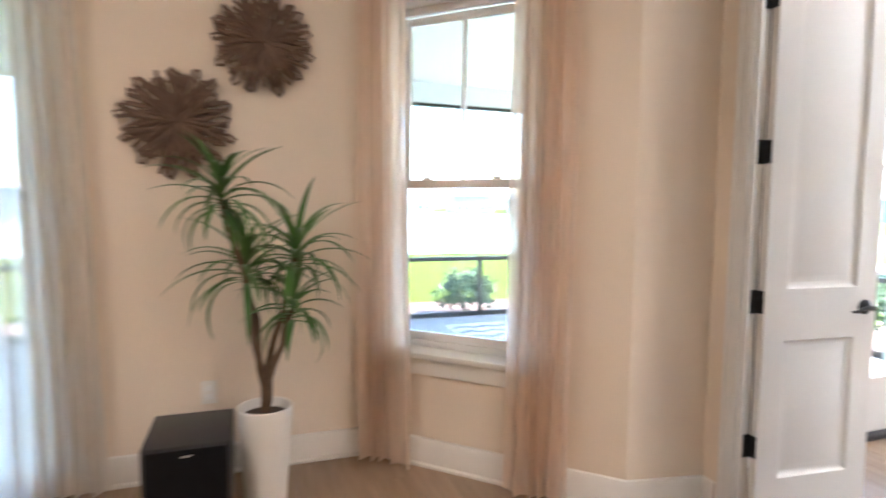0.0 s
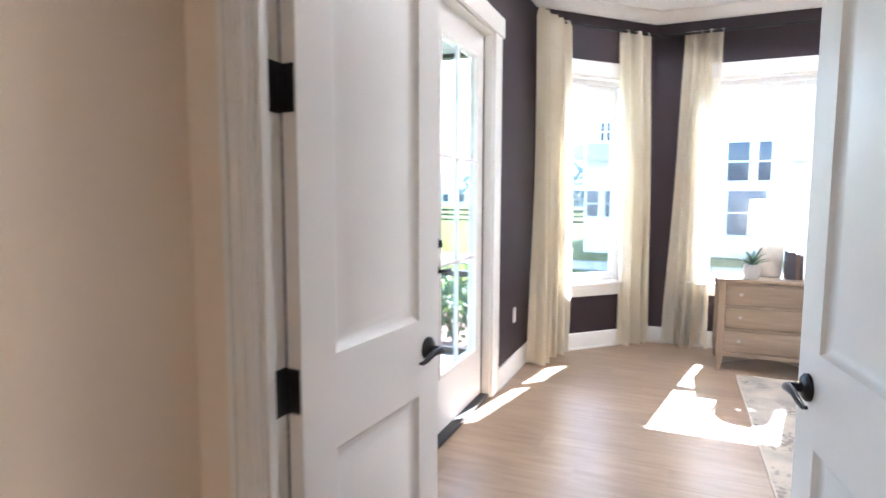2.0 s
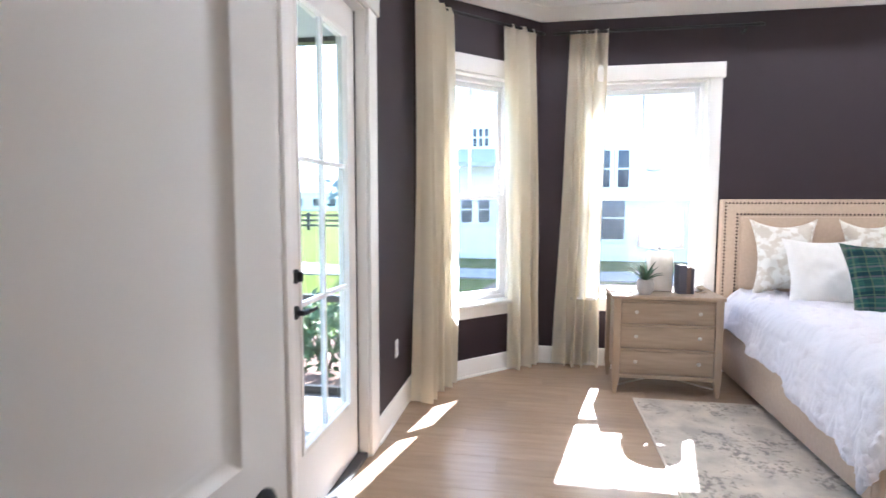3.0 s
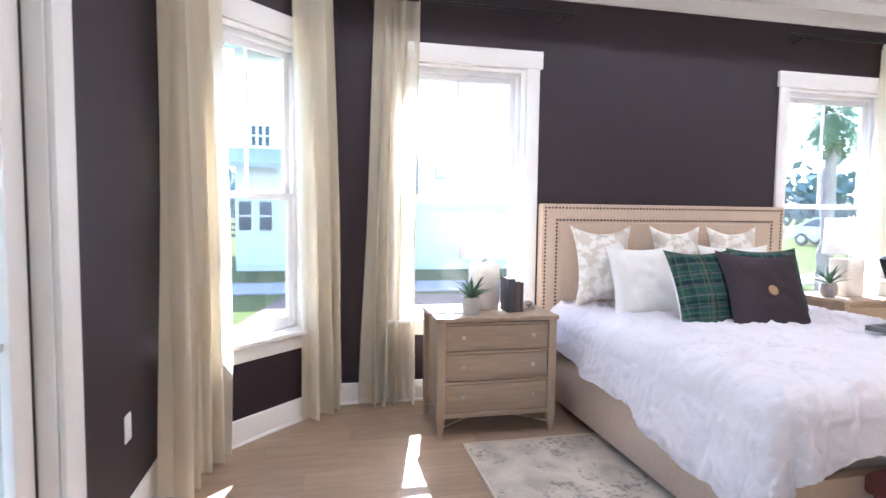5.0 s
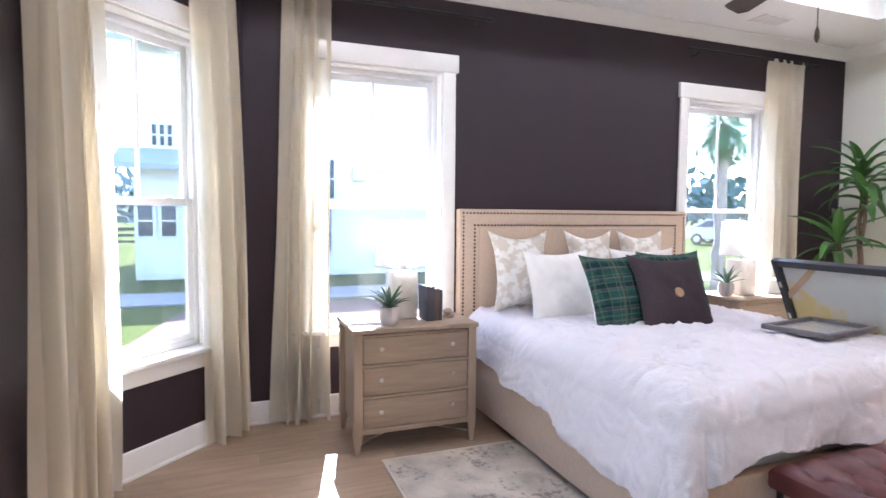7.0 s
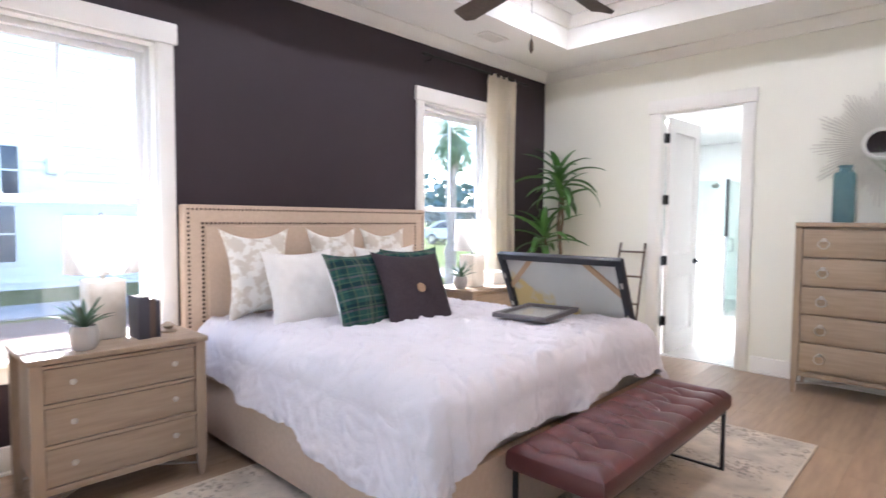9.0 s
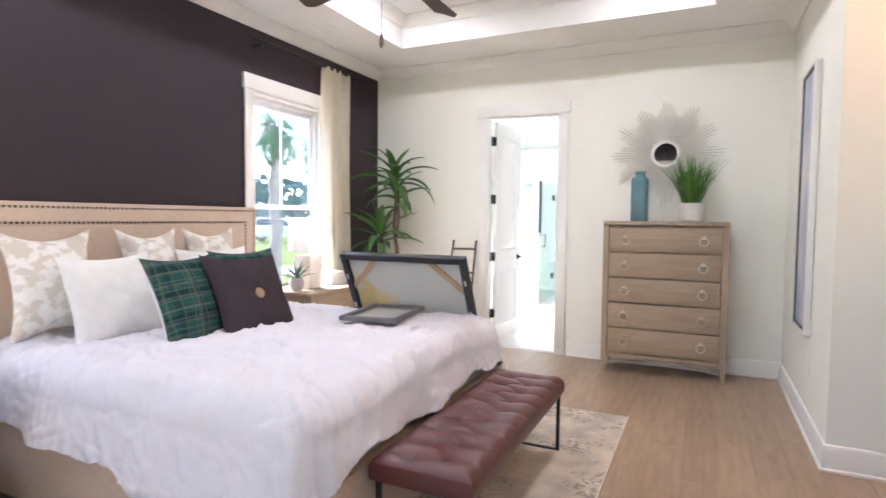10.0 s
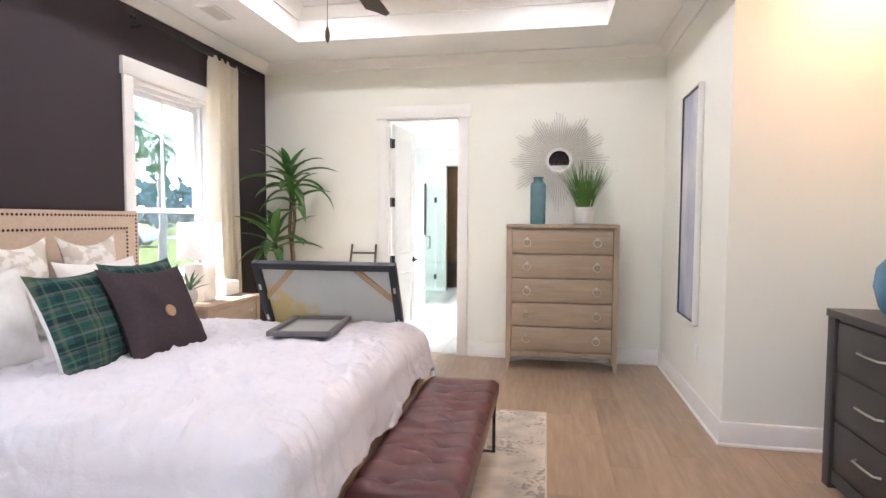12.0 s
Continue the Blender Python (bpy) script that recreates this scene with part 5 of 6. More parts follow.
BLUEJAR = material("blue glaze", (0.13, 0.25, 0.36), (0.09, 0.19, 0.29), rough=0.2, scale=9, bump=0.03)
jar = part("blue_jar", lathe(B(), [(0.07, 0), (0.10, 0.04), (0.125, 0.14), (0.115, 0.23), (0.07, 0.29), (0.055, 0.31), (0.065, 0.33), (0.05, 0.33)], 28, at=(2.02, -1.98, 0.945)), BLUEJAR)
tagged(jar, "rounded blue glazed jar on the dark dresser", "vase")


def ceiling_fan():
    d = thing("ceiling_fan", (4.66, -1.32, 3.34), "dark five-blade ceiling fan with a pull chain", "ceiling fan")
    part("canopy", lathe(B(), [(0.07, 0), (0.07, -0.03), (0.045, -0.06), (0.016, -0.065)], 24), BRONZE, d)
    part("downrod", tube(B(), [(0, 0, -0.06), (0, 0, -0.62)], 0.013, 10), BRONZE, d)
    part("motor", lathe(B(), [(0.03, -0.60), (0.09, -0.63), (0.115, -0.67), (0.115, -0.75), (0.08, -0.80), (0.055, -0.83), (0.02, -0.84)], 28), BRONZE, d)
    for k in range(5):
        a = radians(-16 + 72 * k)
        m = pose(0, 0, -0.755, 0, 0, math.degrees(a))
        bm = box(B(), (0.10, -0.02, -0.006), (0.22, 0.02, 0.006), 0.003)
        part("blade_iron", place(bm, m), BRONZE, d)
        bm = sheet(B(), lambda u, v: (0.18 + 0.54 * u, (v - 0.5) * (0.11 + 0.035 * u) * (1 if u < 0.93 else 0.75 if u < 0.99 else 0.5), -0.012 + 0.03 * (v - 0.5)), 14, 4)
        bmesh.ops.solidify(bm, geom=bm.faces[:], thickness=0.007)
        part("blade", place(bm, m), WALNUT, d)
    bm = tube(B(), [(0.045, 0.0, -0.82), (0.045, 0.0, -1.08)], 0.0015, 6)
    part("pull_chain", bm, BRONZE, d)
    part("pull_knob", lathe(B(), [(0.003, -1.08), (0.010, -1.10), (0.011, -1.13), (0.004, -1.15)], 12, at=(0.045, 0, 0)), WALNUT, d)


ceiling_fan()


def vent(at, turn, sx, sy, label):
    d = thing("ceiling_vent", at, label, "vent", turn=turn)
    for nm, lo, hi in (("frame_side", (-sx / 2, -sy / 2, -0.008), (-sx / 2 + 0.022, sy / 2, 0)), ("frame_side", (sx / 2 - 0.022, -sy / 2, -0.008), (sx / 2, sy / 2, 0)), ("frame_end", (-sx / 2 + 0.022, -sy / 2, -0.008), (sx / 2 - 0.022, -sy / 2 + 0.022, 0)), ("frame_end", (-sx / 2 + 0.022, sy / 2 - 0.022, -0.008), (sx / 2 - 0.022, sy / 2, 0))):
        part(nm, box(B(), lo, hi), TRIM, d)
    part("backing", box(B(), (-sx / 2 + 0.022, -sy / 2 + 0.022, -0.002), (sx / 2 - 0.022, sy / 2 - 0.022, -0.0005)), GREYFRAME, d)
    n = 7
    for k in range(n):
        y = -sy / 2 + 0.03 + (sy - 0.06) * k / (n - 1)
        bm = box(B(), (-sx / 2 + 0.022, -0.007, -0.001), (sx / 2 - 0.022, 0.007, 0.001), 0, pose(0, y, -0.007, 62, 0, 0))
        part("slat", bm, TRIM, d)


vent((6.36, -3.06, 3.05), 90, 0.32, 0.17, "white louvred air vent in the ceiling")


def outlet(m, a, z, label, category="outlet"):
    d = tagged(new("outlet"), label, category)
    part("plate", place(box(B(), (a - 0.036, 0.0005, z - 0.058), (a + 0.036, 0.006, z + 0.058), 0.002), m), TRIM, d)
    for dz in (-0.022, 0.022):
        part("socket", place(box(B(), (a - 0.015, 0.006, z + dz - 0.014), (a + 0.015, 0.008, z + dz + 0.014), 0.002), m), VINYL, d)


outlet(M_NORTH, 5.84 - 5.30, 0.46, "white wall outlet on the dark wall by the patio doors")
outlet(along((2.635, -2.62), (2.635, YS)), 0.62, 0.44, "white wall outlet below the framed picture")
outlet(M_LNOR, 0.67 + 0.14, 0.42, "white wall outlet behind the plant")


# ---- living room things ----
ROOT = material("driftwood root", (0.20, 0.125, 0.085), (0.10, 0.06, 0.04), rough=0.7, scale=20, bump=0.4, fine=70)


def root_disc(at, r, seed):
    """A round wall ornament of many radiating root pieces."""
    rnd = random.Random(seed)
    d = thing("root_ornament", at, "round wall ornament of radiating brown driftwood sticks", "wall ornament", "root wall ornaments")
    part("backing", lathe(B(), [(r * 0.55, 0.0), (r * 0.55, 0.012)], 24, m=pose(0, 0, 0, 90, 0, 0)), ROOT, d)
    for i in range(78):
        a = 2 * math.pi * i / 78 + rnd.uniform(-0.05, 0.05)
        layer = i % 3
        ln = r * (1.0, 0.88, 0.70)[layer] * rnd.uniform(0.9, 1.05)
        y0, r0, k = -0.018 - 0.018 * layer, r * rnd.uniform(0.02, 0.2), rnd.choice((-1, 1))
        pts = [((r0 + (ln - r0) * t) * math.cos(a + 0.06 * math.sin(5 * t + i)), y0 - 0.022 * math.sin(2.6 * t), (r0 + (ln - r0) * t) * math.sin(a + 0.06 * math.sin(5 * t + i))) for t in (0, 0.25, 0.5, 0.75, 1)]
        q = rnd.uniform(0.008, 0.012)
        rad = [q * 0.8, q, q * 0.9, q * 1.2, q]
        if i % 2:
            # the tip curls back on itself
            x, y, z = pts[-1]
            side = (-math.sin(a) * k * 0.032, math.cos(a) * k * 0.032)
            pts += [(x + side[0] * 0.6 + 0.012 * math.cos(a), y - 0.004, z + side[1] * 0.6 + 0.012 * math.sin(a)), (x + side[0] - 0.02 * math.cos(a), y - 0.002, z + side[1] - 0.02 * math.sin(a)), (x + side[0] * 0.7 - 0.06 * math.cos(a), y + 0.006, z + side[1] * 0.7 - 0.06 * math.sin(a))]
            rad += [q * 0.9, q * 0.8, q * 0.6]
        part("root", tube(B(), pts, rad, 6), ROOT, d)


root_disc((0.14, 2.758, 2.13), 0.235, 41)
root_disc((-0.25, 2.758, 1.73), 0.245, 42)
BLACKCLOTH = material("black speaker cloth", (0.008, 0.008, 0.009), (0.012, 0.012, 0.013), rough=0.95, bump=0.2, fine=500, spec=0.1)
spk = thing("subwoofer", (-0.185, 2.36, 0.0), "black box subwoofer on small feet", "speaker")
part("cabinet", box(B(), (-0.165, -0.19, 0.02), (0.165, 0.19, 0.40), 0.006), BLACKPAINT, spk)
part("grille", box(B(), (-0.15, -0.205, 0.035), (0.15, -0.19, 0.385), 0.004), BLACKCLOTH, spk, "black cloth grille")
for sx in (-1, 1):
    for sy in (-1, 1):
        part("foot", lathe(B(), [(0.02, 0), (0.02, 0.02)], 12, at=(sx * 0.13, sy * 0.15, 0)), BLACKPAINT, spk)
part("badge", box(B(), (-0.02, -0.208, 0.36), (0.02, -0.205, 0.366)), NICKEL, spk)


def floor_palm(at):
    d = thing("potted_yucca", at, "leafy artificial yucca in a tall white pot", "plant")
    part("pot", lathe(B(), [(0.075, 0), (0.085, 0.01), (0.118, 0.44), (0.118, 0.47), (0.108, 0.47), (0.10, 0.43)], 30), CERAMIC, d, "tall tapered white pot")
    part("soil", lathe(B(), [(0.10, 0.42), (0.10, 0.43), (0.03, 0.44)], 20), SOIL, d)
    rnd = random.Random(51)
    heads = (((-0.16, -0.02, 1.37), 36, 0.33), ((-0.07, 0.03, 1.06), 36, 0.36), ((0.14, 0.0, 1.12), 32, 0.36), ((0.12, -0.06, 0.90), 26, 0.27))
    for (x, y, z), n, ln in heads:
        stem = [(x * (k / 6) ** 1.6 + 0.01 * math.sin(2 * k), y * k / 6, 0.42 + (z - 0.42) * k / 6) for k in range(7)]
        part("stem", tube(B(), stem, [0.017 - 0.001 * k for k in range(7)], 8), BARK, d)
        bm = B()
        for i in range(n):
            t = i / n
            leaf(bm, (x, y, z - 0.05 + 0.10 * t), i * 2.39996 + rnd.uniform(-0.3, 0.3), ln * rnd.uniform(0.75, 1.1), 0.030, radians(-5 + 80 * t), radians(rnd.uniform(60, 130) * (1.15 - 0.6 * t)), 0.2, 8)
        part("leaves", bm, LEAF, d)


floor_palm((0.115, 2.34, 0.0))


# Serves the real ceiling lamps and the added fill lights alike.
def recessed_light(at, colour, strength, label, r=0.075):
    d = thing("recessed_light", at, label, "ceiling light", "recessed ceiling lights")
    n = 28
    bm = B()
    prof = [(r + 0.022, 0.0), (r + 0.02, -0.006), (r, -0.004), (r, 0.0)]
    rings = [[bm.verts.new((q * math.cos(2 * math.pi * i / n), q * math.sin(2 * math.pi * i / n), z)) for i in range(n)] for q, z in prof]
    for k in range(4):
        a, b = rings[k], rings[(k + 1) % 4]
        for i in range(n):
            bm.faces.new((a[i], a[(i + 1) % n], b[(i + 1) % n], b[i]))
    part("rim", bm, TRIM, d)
    part("lens", lathe(B(), [(r, -0.003), (r, -0.001)], n), lit("warm glow" if colour[2] < 0.8 else "white glow", colour, strength), d, "glowing round lens")


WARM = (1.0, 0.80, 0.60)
# Two unseen fill lights, added to brighten and warm the living room.
recessed_light((1.35, -0.7, 3.05), WARM, 32, "added warm fill light in the living room ceiling")
recessed_light((-1.9, 0.6, 3.05), WARM, 26, "added warm fill light in the living room ceiling")
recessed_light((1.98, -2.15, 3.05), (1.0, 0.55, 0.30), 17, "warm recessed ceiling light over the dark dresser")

# Six fill lights added out of view in the tray, to lift the bedroom.
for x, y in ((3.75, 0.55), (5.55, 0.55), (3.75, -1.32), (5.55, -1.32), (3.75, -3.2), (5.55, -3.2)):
    recessed_light((x, y, 3.34), (1.0, 0.95, 0.88), 19, "added warm white fill light in the ceiling tray")

# ---- bathroom beyond the far wall ----
TILE = material("pale bathroom tile", (0.72, 0.70, 0.66), (0.66, 0.64, 0.60), rough=0.25, scale=4, bump=0.02, vary=0.04)
BWALL = material("bathroom wall paint", (0.78, 0.78, 0.75), (0.75, 0.75, 0.72), rough=0.5, scale=2, bump=0.03)
SHOWERTILE = material("white shower tile", (0.76, 0.79, 0.78), (0.72, 0.75, 0.74), rough=0.15, scale=5, bump=0.02)
# The closet has no lamp; its warm light is put into this brown.
BROWN = material("closet wall, warm light put into its brown", (0.34, 0.19, 0.09), (0.27, 0.15, 0.07), rough=0.5, scale=3, stretch=(6, 6, 0.6), bump=0.05)
BY0, BY1, BX0, BX1 = -9.60, YS - 0.12, 3.6, 7.2
wall("wall_bath_east", (BX1, BY0), (BX1, BY1), SHOWERTILE, "white bathroom wall", thick=0.12, z1=2.75)
wall("wall_bath_west", (BX0, BY1), (BX0, BY0), BWALL, "white bathroom wall", thick=0.12, z1=2.75)
wall("wall_bath_south", (BX0, BY0), (BX1, BY0), BWALL, "white bathroom wall with a closet opening", [(5.02 - BX0, 5.66 - BX0, 0.0, 2.44)], thick=0.12, z1=2.75)
wall("wall_bath_north", (BX1, BY1 - 0.002), (BX0, BY1 - 0.002), BWALL, "white bathroom wall round the doorway", [(BX1 - 5.38, BX1 - 4.62, 0.0, HEAD)], thick=0.002, z1=2.75)
wall("wall_closet_back", (4.4, -10.6), (6.4, -10.6), BROWN, "closet wall, warm light put into its brown", thick=0.1, z1=2.75, ext=(0.1, 0.1))
wall("wall_closet_east", (6.4, -10.6), (6.4, -9.72), BROWN, "closet wall, warm light put into its brown", thick=0.1, z1=2.75)
wall("wall_closet_west", (4.4, -9.72), (4.4, -10.6), BROWN, "closet wall, warm light put into its brown", thick=0.1, z1=2.75)
tagged(one_box("ceiling_bath", (BX0 - 0.2, -10.8, 2.75), (BX1 + 0.2, BY1, 2.9), CEILING), "white bathroom ceiling", "ceiling", kind="structure")
fc = tagged(new("door_frame_4"), "white trim round the closet opening", "door frame", kind="structure")
casing(fc, along((BX0, BY0), (BX1, BY0)), 5.02 - BX0, 5.66 - BX0, 0.0, 2.44, width=0.08)
shelf_box = tagged(one_box("closet_bench", (4.9, -10.55, 0.0), (5.9, -10.2, 0.5), WALNUT, None, 0.005), "dark low cabinet in the closet", "cabinet")
pw = tagged(one_box("pony_wall", (5.66, -7.72, 0.0), (BX1, -7.58, 1.12), BWALL), "white half-height shower wall", "wall", kind="structure")
part("cap", box(B(), (5.64, -7.735, 1.12), (BX1, -7.565, 1.15), 0.004), SHOWERTILE, pw)
sh = thing("shower_screen", (5.66, -7.72, 0), "clear glass shower door and panel with black fittings", "shower")
part("fixed_panel", box(B(), (0.01, 0.065, 1.151), (1.53, 0.073, 1.97)), SHOWERGLASS, sh)
part("glass_door", box(B(), (-0.004, -0.80, 0.02), (0.004, -0.02, 1.97)), SHOWERGLASS, sh)
part("rail", box(B(), (-0.01, -0.02, 1.151), (0.012, 0.075, 1.985), 0.002), BLACK, sh)
part("pull", tube(B(), [(-0.006, -0.12, 0.93), (-0.05, -0.12, 0.93), (-0.05, -0.12, 1.12), (-0.006, -0.12, 1.12)], 0.009, 8), BLACK, sh, "black shower door pull")
for z in (0.35, 1.70):
    part("hinge", box(B(), (-0.014, -0.86, z), (0.014, -0.76, z + 0.09), 0.003), BLACK, sh)
part("return_panel", box(B(), (-0.004, -1.86, 0.02), (0.004, -0.86, 1.97)), SHOWERGLASS, sh)
head = thing("wall_shower", (6.36, -9.6, 2.02), "round metal shower head on a short arm", "shower head")
part("arm", tube(B(), [(0, 0, 0), (0, 0.12, 0.03), (0, 0.2, 0.0)], 0.010, 8), NICKEL, head)
part("rose", lathe(B(), [(0.02, 0.02), (0.06, -0.01), (0.06, -0.025)], 20, at=(0, 0.22, -0.01), m=pose(0, 0, 0, 30, 0, 0)), NICKEL, head)
for x, y in ((6.55, -5.35), (6.40, -6.70)):
    recessed_light((x, y, 2.75), (1.0, 0.97, 0.92), 10.0, "large white flush ceiling light in the bathroom", r=0.28)

# ---- outside ----
LAWN = material("lawn", (0.062, 0.086, 0.003), (0.050, 0.070, 0.003), rough=0.9, scale=1.2, bump=0.6, fine=60, spec=0.1)
SLAB = material("pale concrete slab", (0.28, 0.275, 0.27), (0.24, 0.235, 0.23), rough=0.8, scale=3, bump=0.1)
MULCH = material("brown mulch", (0.16, 0.095, 0.075), (0.10, 0.06, 0.045), rough=0.95, scale=30, bump=0.8, fine=80)
WATER = material("lake water", (0.05, 0.075, 0.11), (0.04, 0.06, 0.09), rough=0.12, scale=2, bump=0.25, fine=3)
SIDING = material("white lap siding", (0.84, 0.83, 0.80), (0.80, 0.79, 0.76), rough=0.6, scale=4, bump=0.03)
ROOFING = material("grey shingle roof", (0.40, 0.41, 0.43), (0.34, 0.35, 0.37), rough=0.9, scale=12, bump=0.4, fine=30)
DARKGLASS = material("house window glass", (0.07, 0.075, 0.085), rough=0.25, bump=0.0)
LG = -0.22
ground = tagged(one_box("ground", (-1500, -1500, LG - 0.5), (1500, 1500, LG), LAWN), "bright green lawn reaching to the horizon", "ground", kind="structure")


def flat(name, pts, z, mat, label, category, kind="structure", thick=0.03):
    bm = B()
    lo = [bm.verts.new((x, y, z - thick)) for x, y in pts]
    hi = [bm.verts.new((x, y, z)) for x, y in pts]
    bm.faces.new(lo)
    bm.faces.new(hi)
    n = len(pts)
    for i in range(n):
        bm.faces.new((lo[i], lo[(i + 1) % n], hi[(i + 1) % n], hi[i]))
    return tagged(part(name, bm, mat), label, category, kind=kind)


flat("water", [(-300, 20), (-5, 18.5), (10, 17), (21, 14.2), (29, 16.5), (37, 22), (52, 45), (75, 110), (60, 175), (-300, 190)], LG + 0.02, WATER, "pale lake behind the house", "lake")
tagged(one_box("foundation", (-3.5, -11.0, -0.30), (7.4, 2.13, -0.03), SLAB), "concrete foundation slab", "foundation", kind="structure")
tagged(one_box("patio_slab", (-3.5, 2.13, -0.28), (5.95, 6.55, -0.05), SLAB), "pale concrete floor of the covered patio", "patio", kind="structure")
flat("mulch_bed", [(6.0, 2.4), (6.9, 2.2), (8.0, 3.2), (8.2, 5.6), (7.2, 7.7), (4.5, 8.3), (0.0, 8.4), (-3.5, 8.2), (-3.5, 6.56), (5.96, 6.56)], LG + 0.03, MULCH, "brown mulch planting bed round the patio", "mulch bed")
flat("mulch_bed_east", [(7.0, -7.5), (12.9, -7.0), (13.2, -2.0), (13.2, 1.9), (9.2, 2.6), (7.0, 1.6)], LG + 0.03, MULCH, "brown mulch planting bed along the house", "mulch bed")
flat("pavement", [(13.6, -60), (15.2, -60), (15.2, 6), (19, 14), (18, 15.2), (13.6, 7)], LG + 0.035, SLAB, "pale concrete path", "path")
flat("road", [(8, -32), (60, -40), (60, -46), (8, -38)], LG + 0.04, material("asphalt", (0.06, 0.06, 0.062), (0.045, 0.045, 0.048), rough=0.9, scale=8, bump=0.3), "asphalt street", "road")

# covered patio: ceiling, header beams, screen posts and rails
POSTMETAL = material("bronze aluminium", (0.035, 0.032, 0.03), rough=0.4, metal=0.4, bump=0.0)
PORCH = material("porch ceiling paint", (0.72, 0.76, 0.74), (0.68, 0.72, 0.70), rough=0.7, scale=2)
pc = tagged(one_box("ceiling_patio", (-3.5, 2.15, 2.86), (6.1, 6.7, 3.0), PORCH), "pale covered patio ceiling", "ceiling", kind="structure")
for x in (-1.2, 1.1, 3.4):
    part("seam", box(B(), (x - 0.03, 2.2, 2.845), (x + 0.03, 6.45, 2.86)), PORCH, pc)
scr = thing("patio_screen_frame", (0, 0, -0.05), "dark metal screen frame round the patio", "screen enclosure")
for nm, lo, hi in (("header_strip", (-3.4, 6.40, 2.635), (5.80, 6.50, 2.668)), ("header_strip", (5.72, 2.17, 2.635), (5.82, 6.40, 2.668)), ("chair_rail", (-3.4, 6.42, 0.72), (5.74, 6.47, 0.77)), ("chair_rail", (5.74, 2.2, 0.72), (5.79, 6.42, 0.77)), ("bottom_rail", (-3.4, 6.42, 0.0), (5.74, 6.47, 0.06)), ("bottom_rail", (5.74, 2.2, 0.0), (5.79, 6.42, 0.06))):
    part(nm, box(B(), lo, hi), POSTMETAL, scr)
for nm, lo, hi in (("header", (-3.4, 6.405, 2.668), (5.80, 6.495, 2.91)), ("header", (5.725, 2.17, 2.668), (5.815, 6.40, 2.91))):
    part(nm, box(B(), lo, hi), PORCH, scr)
for x, y, h in ((-3.3, 6.445, 2.635), (-0.5, 6.445, 0.72), (2.88, 6.445, 0.72), (5.765, 6.445, 2.635), (5.765, 2.24, 2.635)):
    part("post", box(B(), (x - 0.025, y - 0.025, 0.0), (x + 0.025, y + 0.025, h)), POSTMETAL, scr)
ZIG = material("outdoor rug weave", (0.62, 0.61, 0.60), (0.55, 0.54, 0.54), rough=0.95, scale=20, bump=0.3)
prug = tagged(one_box("outdoor_rug", (2.2, 2.75, -0.05), (5.1, 5.95, -0.042), ZIG), "grey and white zigzag outdoor rug on the patio", "rug")
ZIG2 = material("outdoor rug zigzag", (0.22, 0.23, 0.26), rough=0.95, scale=20, bump=0.3)
for r in range(13):
    y = 2.86 + r * 0.235
    bm = B()
    pts = [(2.25 + 0.14 * k, y + (0.09 if k % 2 else -0.0)) for k in range(21)]
    for (xa, yaa), (xb, yb2) in zip(pts, pts[1:]):
        q = [(xa, yaa), (xb, yb2), (xb, yb2 + 0.075), (xa, yaa + 0.075)]
        lo = [bm.verts.new((a, b, -0.0425)) for a, b in q]
        hi = [bm.verts.new((a, b, -0.039)) for a, b in q]
        bm.faces.new(lo)
        bm.faces.new(hi)
        for i in range(4):
            bm.faces.new((lo[i], lo[(i + 1) % 4], hi[(i + 1) % 4], hi[i]))
    part("zigzag", bm, ZIG2, prug)

SHRUBLEAF = material("shrub leaf", (0.12, 0.19, 0.08), (0.07, 0.13, 0.06), rough=0.6, scale=5, bump=0.0)
PALMBARK = material("grey palm trunk", (0.34, 0.29, 0.25), (0.24, 0.20, 0.17), rough=0.9, scale=10, bump=0.5, fine=40)
# Far leaves are lightened: distance haze is put into their colour.
HAZYLEAF = material("far tree leaf paled for haze", (0.15, 0.20, 0.19), (0.12, 0.17, 0.16), rough=0.8, scale=0.5, bump=0.0)


def clump(bm, c, rx, rz, n, size, rnd):
    """Small leaves scattered over an uneven crown."""
    for _ in range(n):
        a, b = rnd.uniform(0, 6.283), math.asin(rnd.uniform(-0.6, 1))
        k = rnd.uniform(0.55, 1.0) * (1 + 0.25 * math.sin(3 * a + 5 * b))
        p = Vector((c[0] + rx * k * math.cos(a) * math.cos(b), c[1] + rx * k * math.sin(a) * math.cos(b), c[2] + rz * k * math.sin(b)))
        u = Vector((rnd.gauss(0, 1), rnd.gauss(0, 1), rnd.gauss(0, 1))).normalized()
        v = u.orthogonal().normalized()
        s1, s2 = size * rnd.uniform(0.6, 1.3), size * rnd.uniform(0.3, 0.6)
        bm.faces.new([bm.verts.new(p + q) for q in (-u * s1, v * s2, u * s1, -v * s2)])


def shrub(at, r, h, seed, label="rounded green shrub in the mulch bed"):
    d = thing("shrub", at, label, "shrub", "garden shrubs")
    rnd = random.Random(seed)
    for i in range(5):
        a = rnd.uniform(0, 6.28)
        part("branch", tube(B(), [(0, 0, 0), (0.3 * r * math.cos(a), 0.3 * r * math.sin(a), h * 0.4), (0.6 * r * math.cos(a), 0.6 * r * math.sin(a), h * 0.75)], [0.015, 0.01, 0.004], 5), BARK, d)
    bm = B()
    clump(bm, (0, 0, h * 0.5), r, h * 0.52, 900, 0.05, rnd)
    part("foliage", bm, SHRUBLEAF, d)


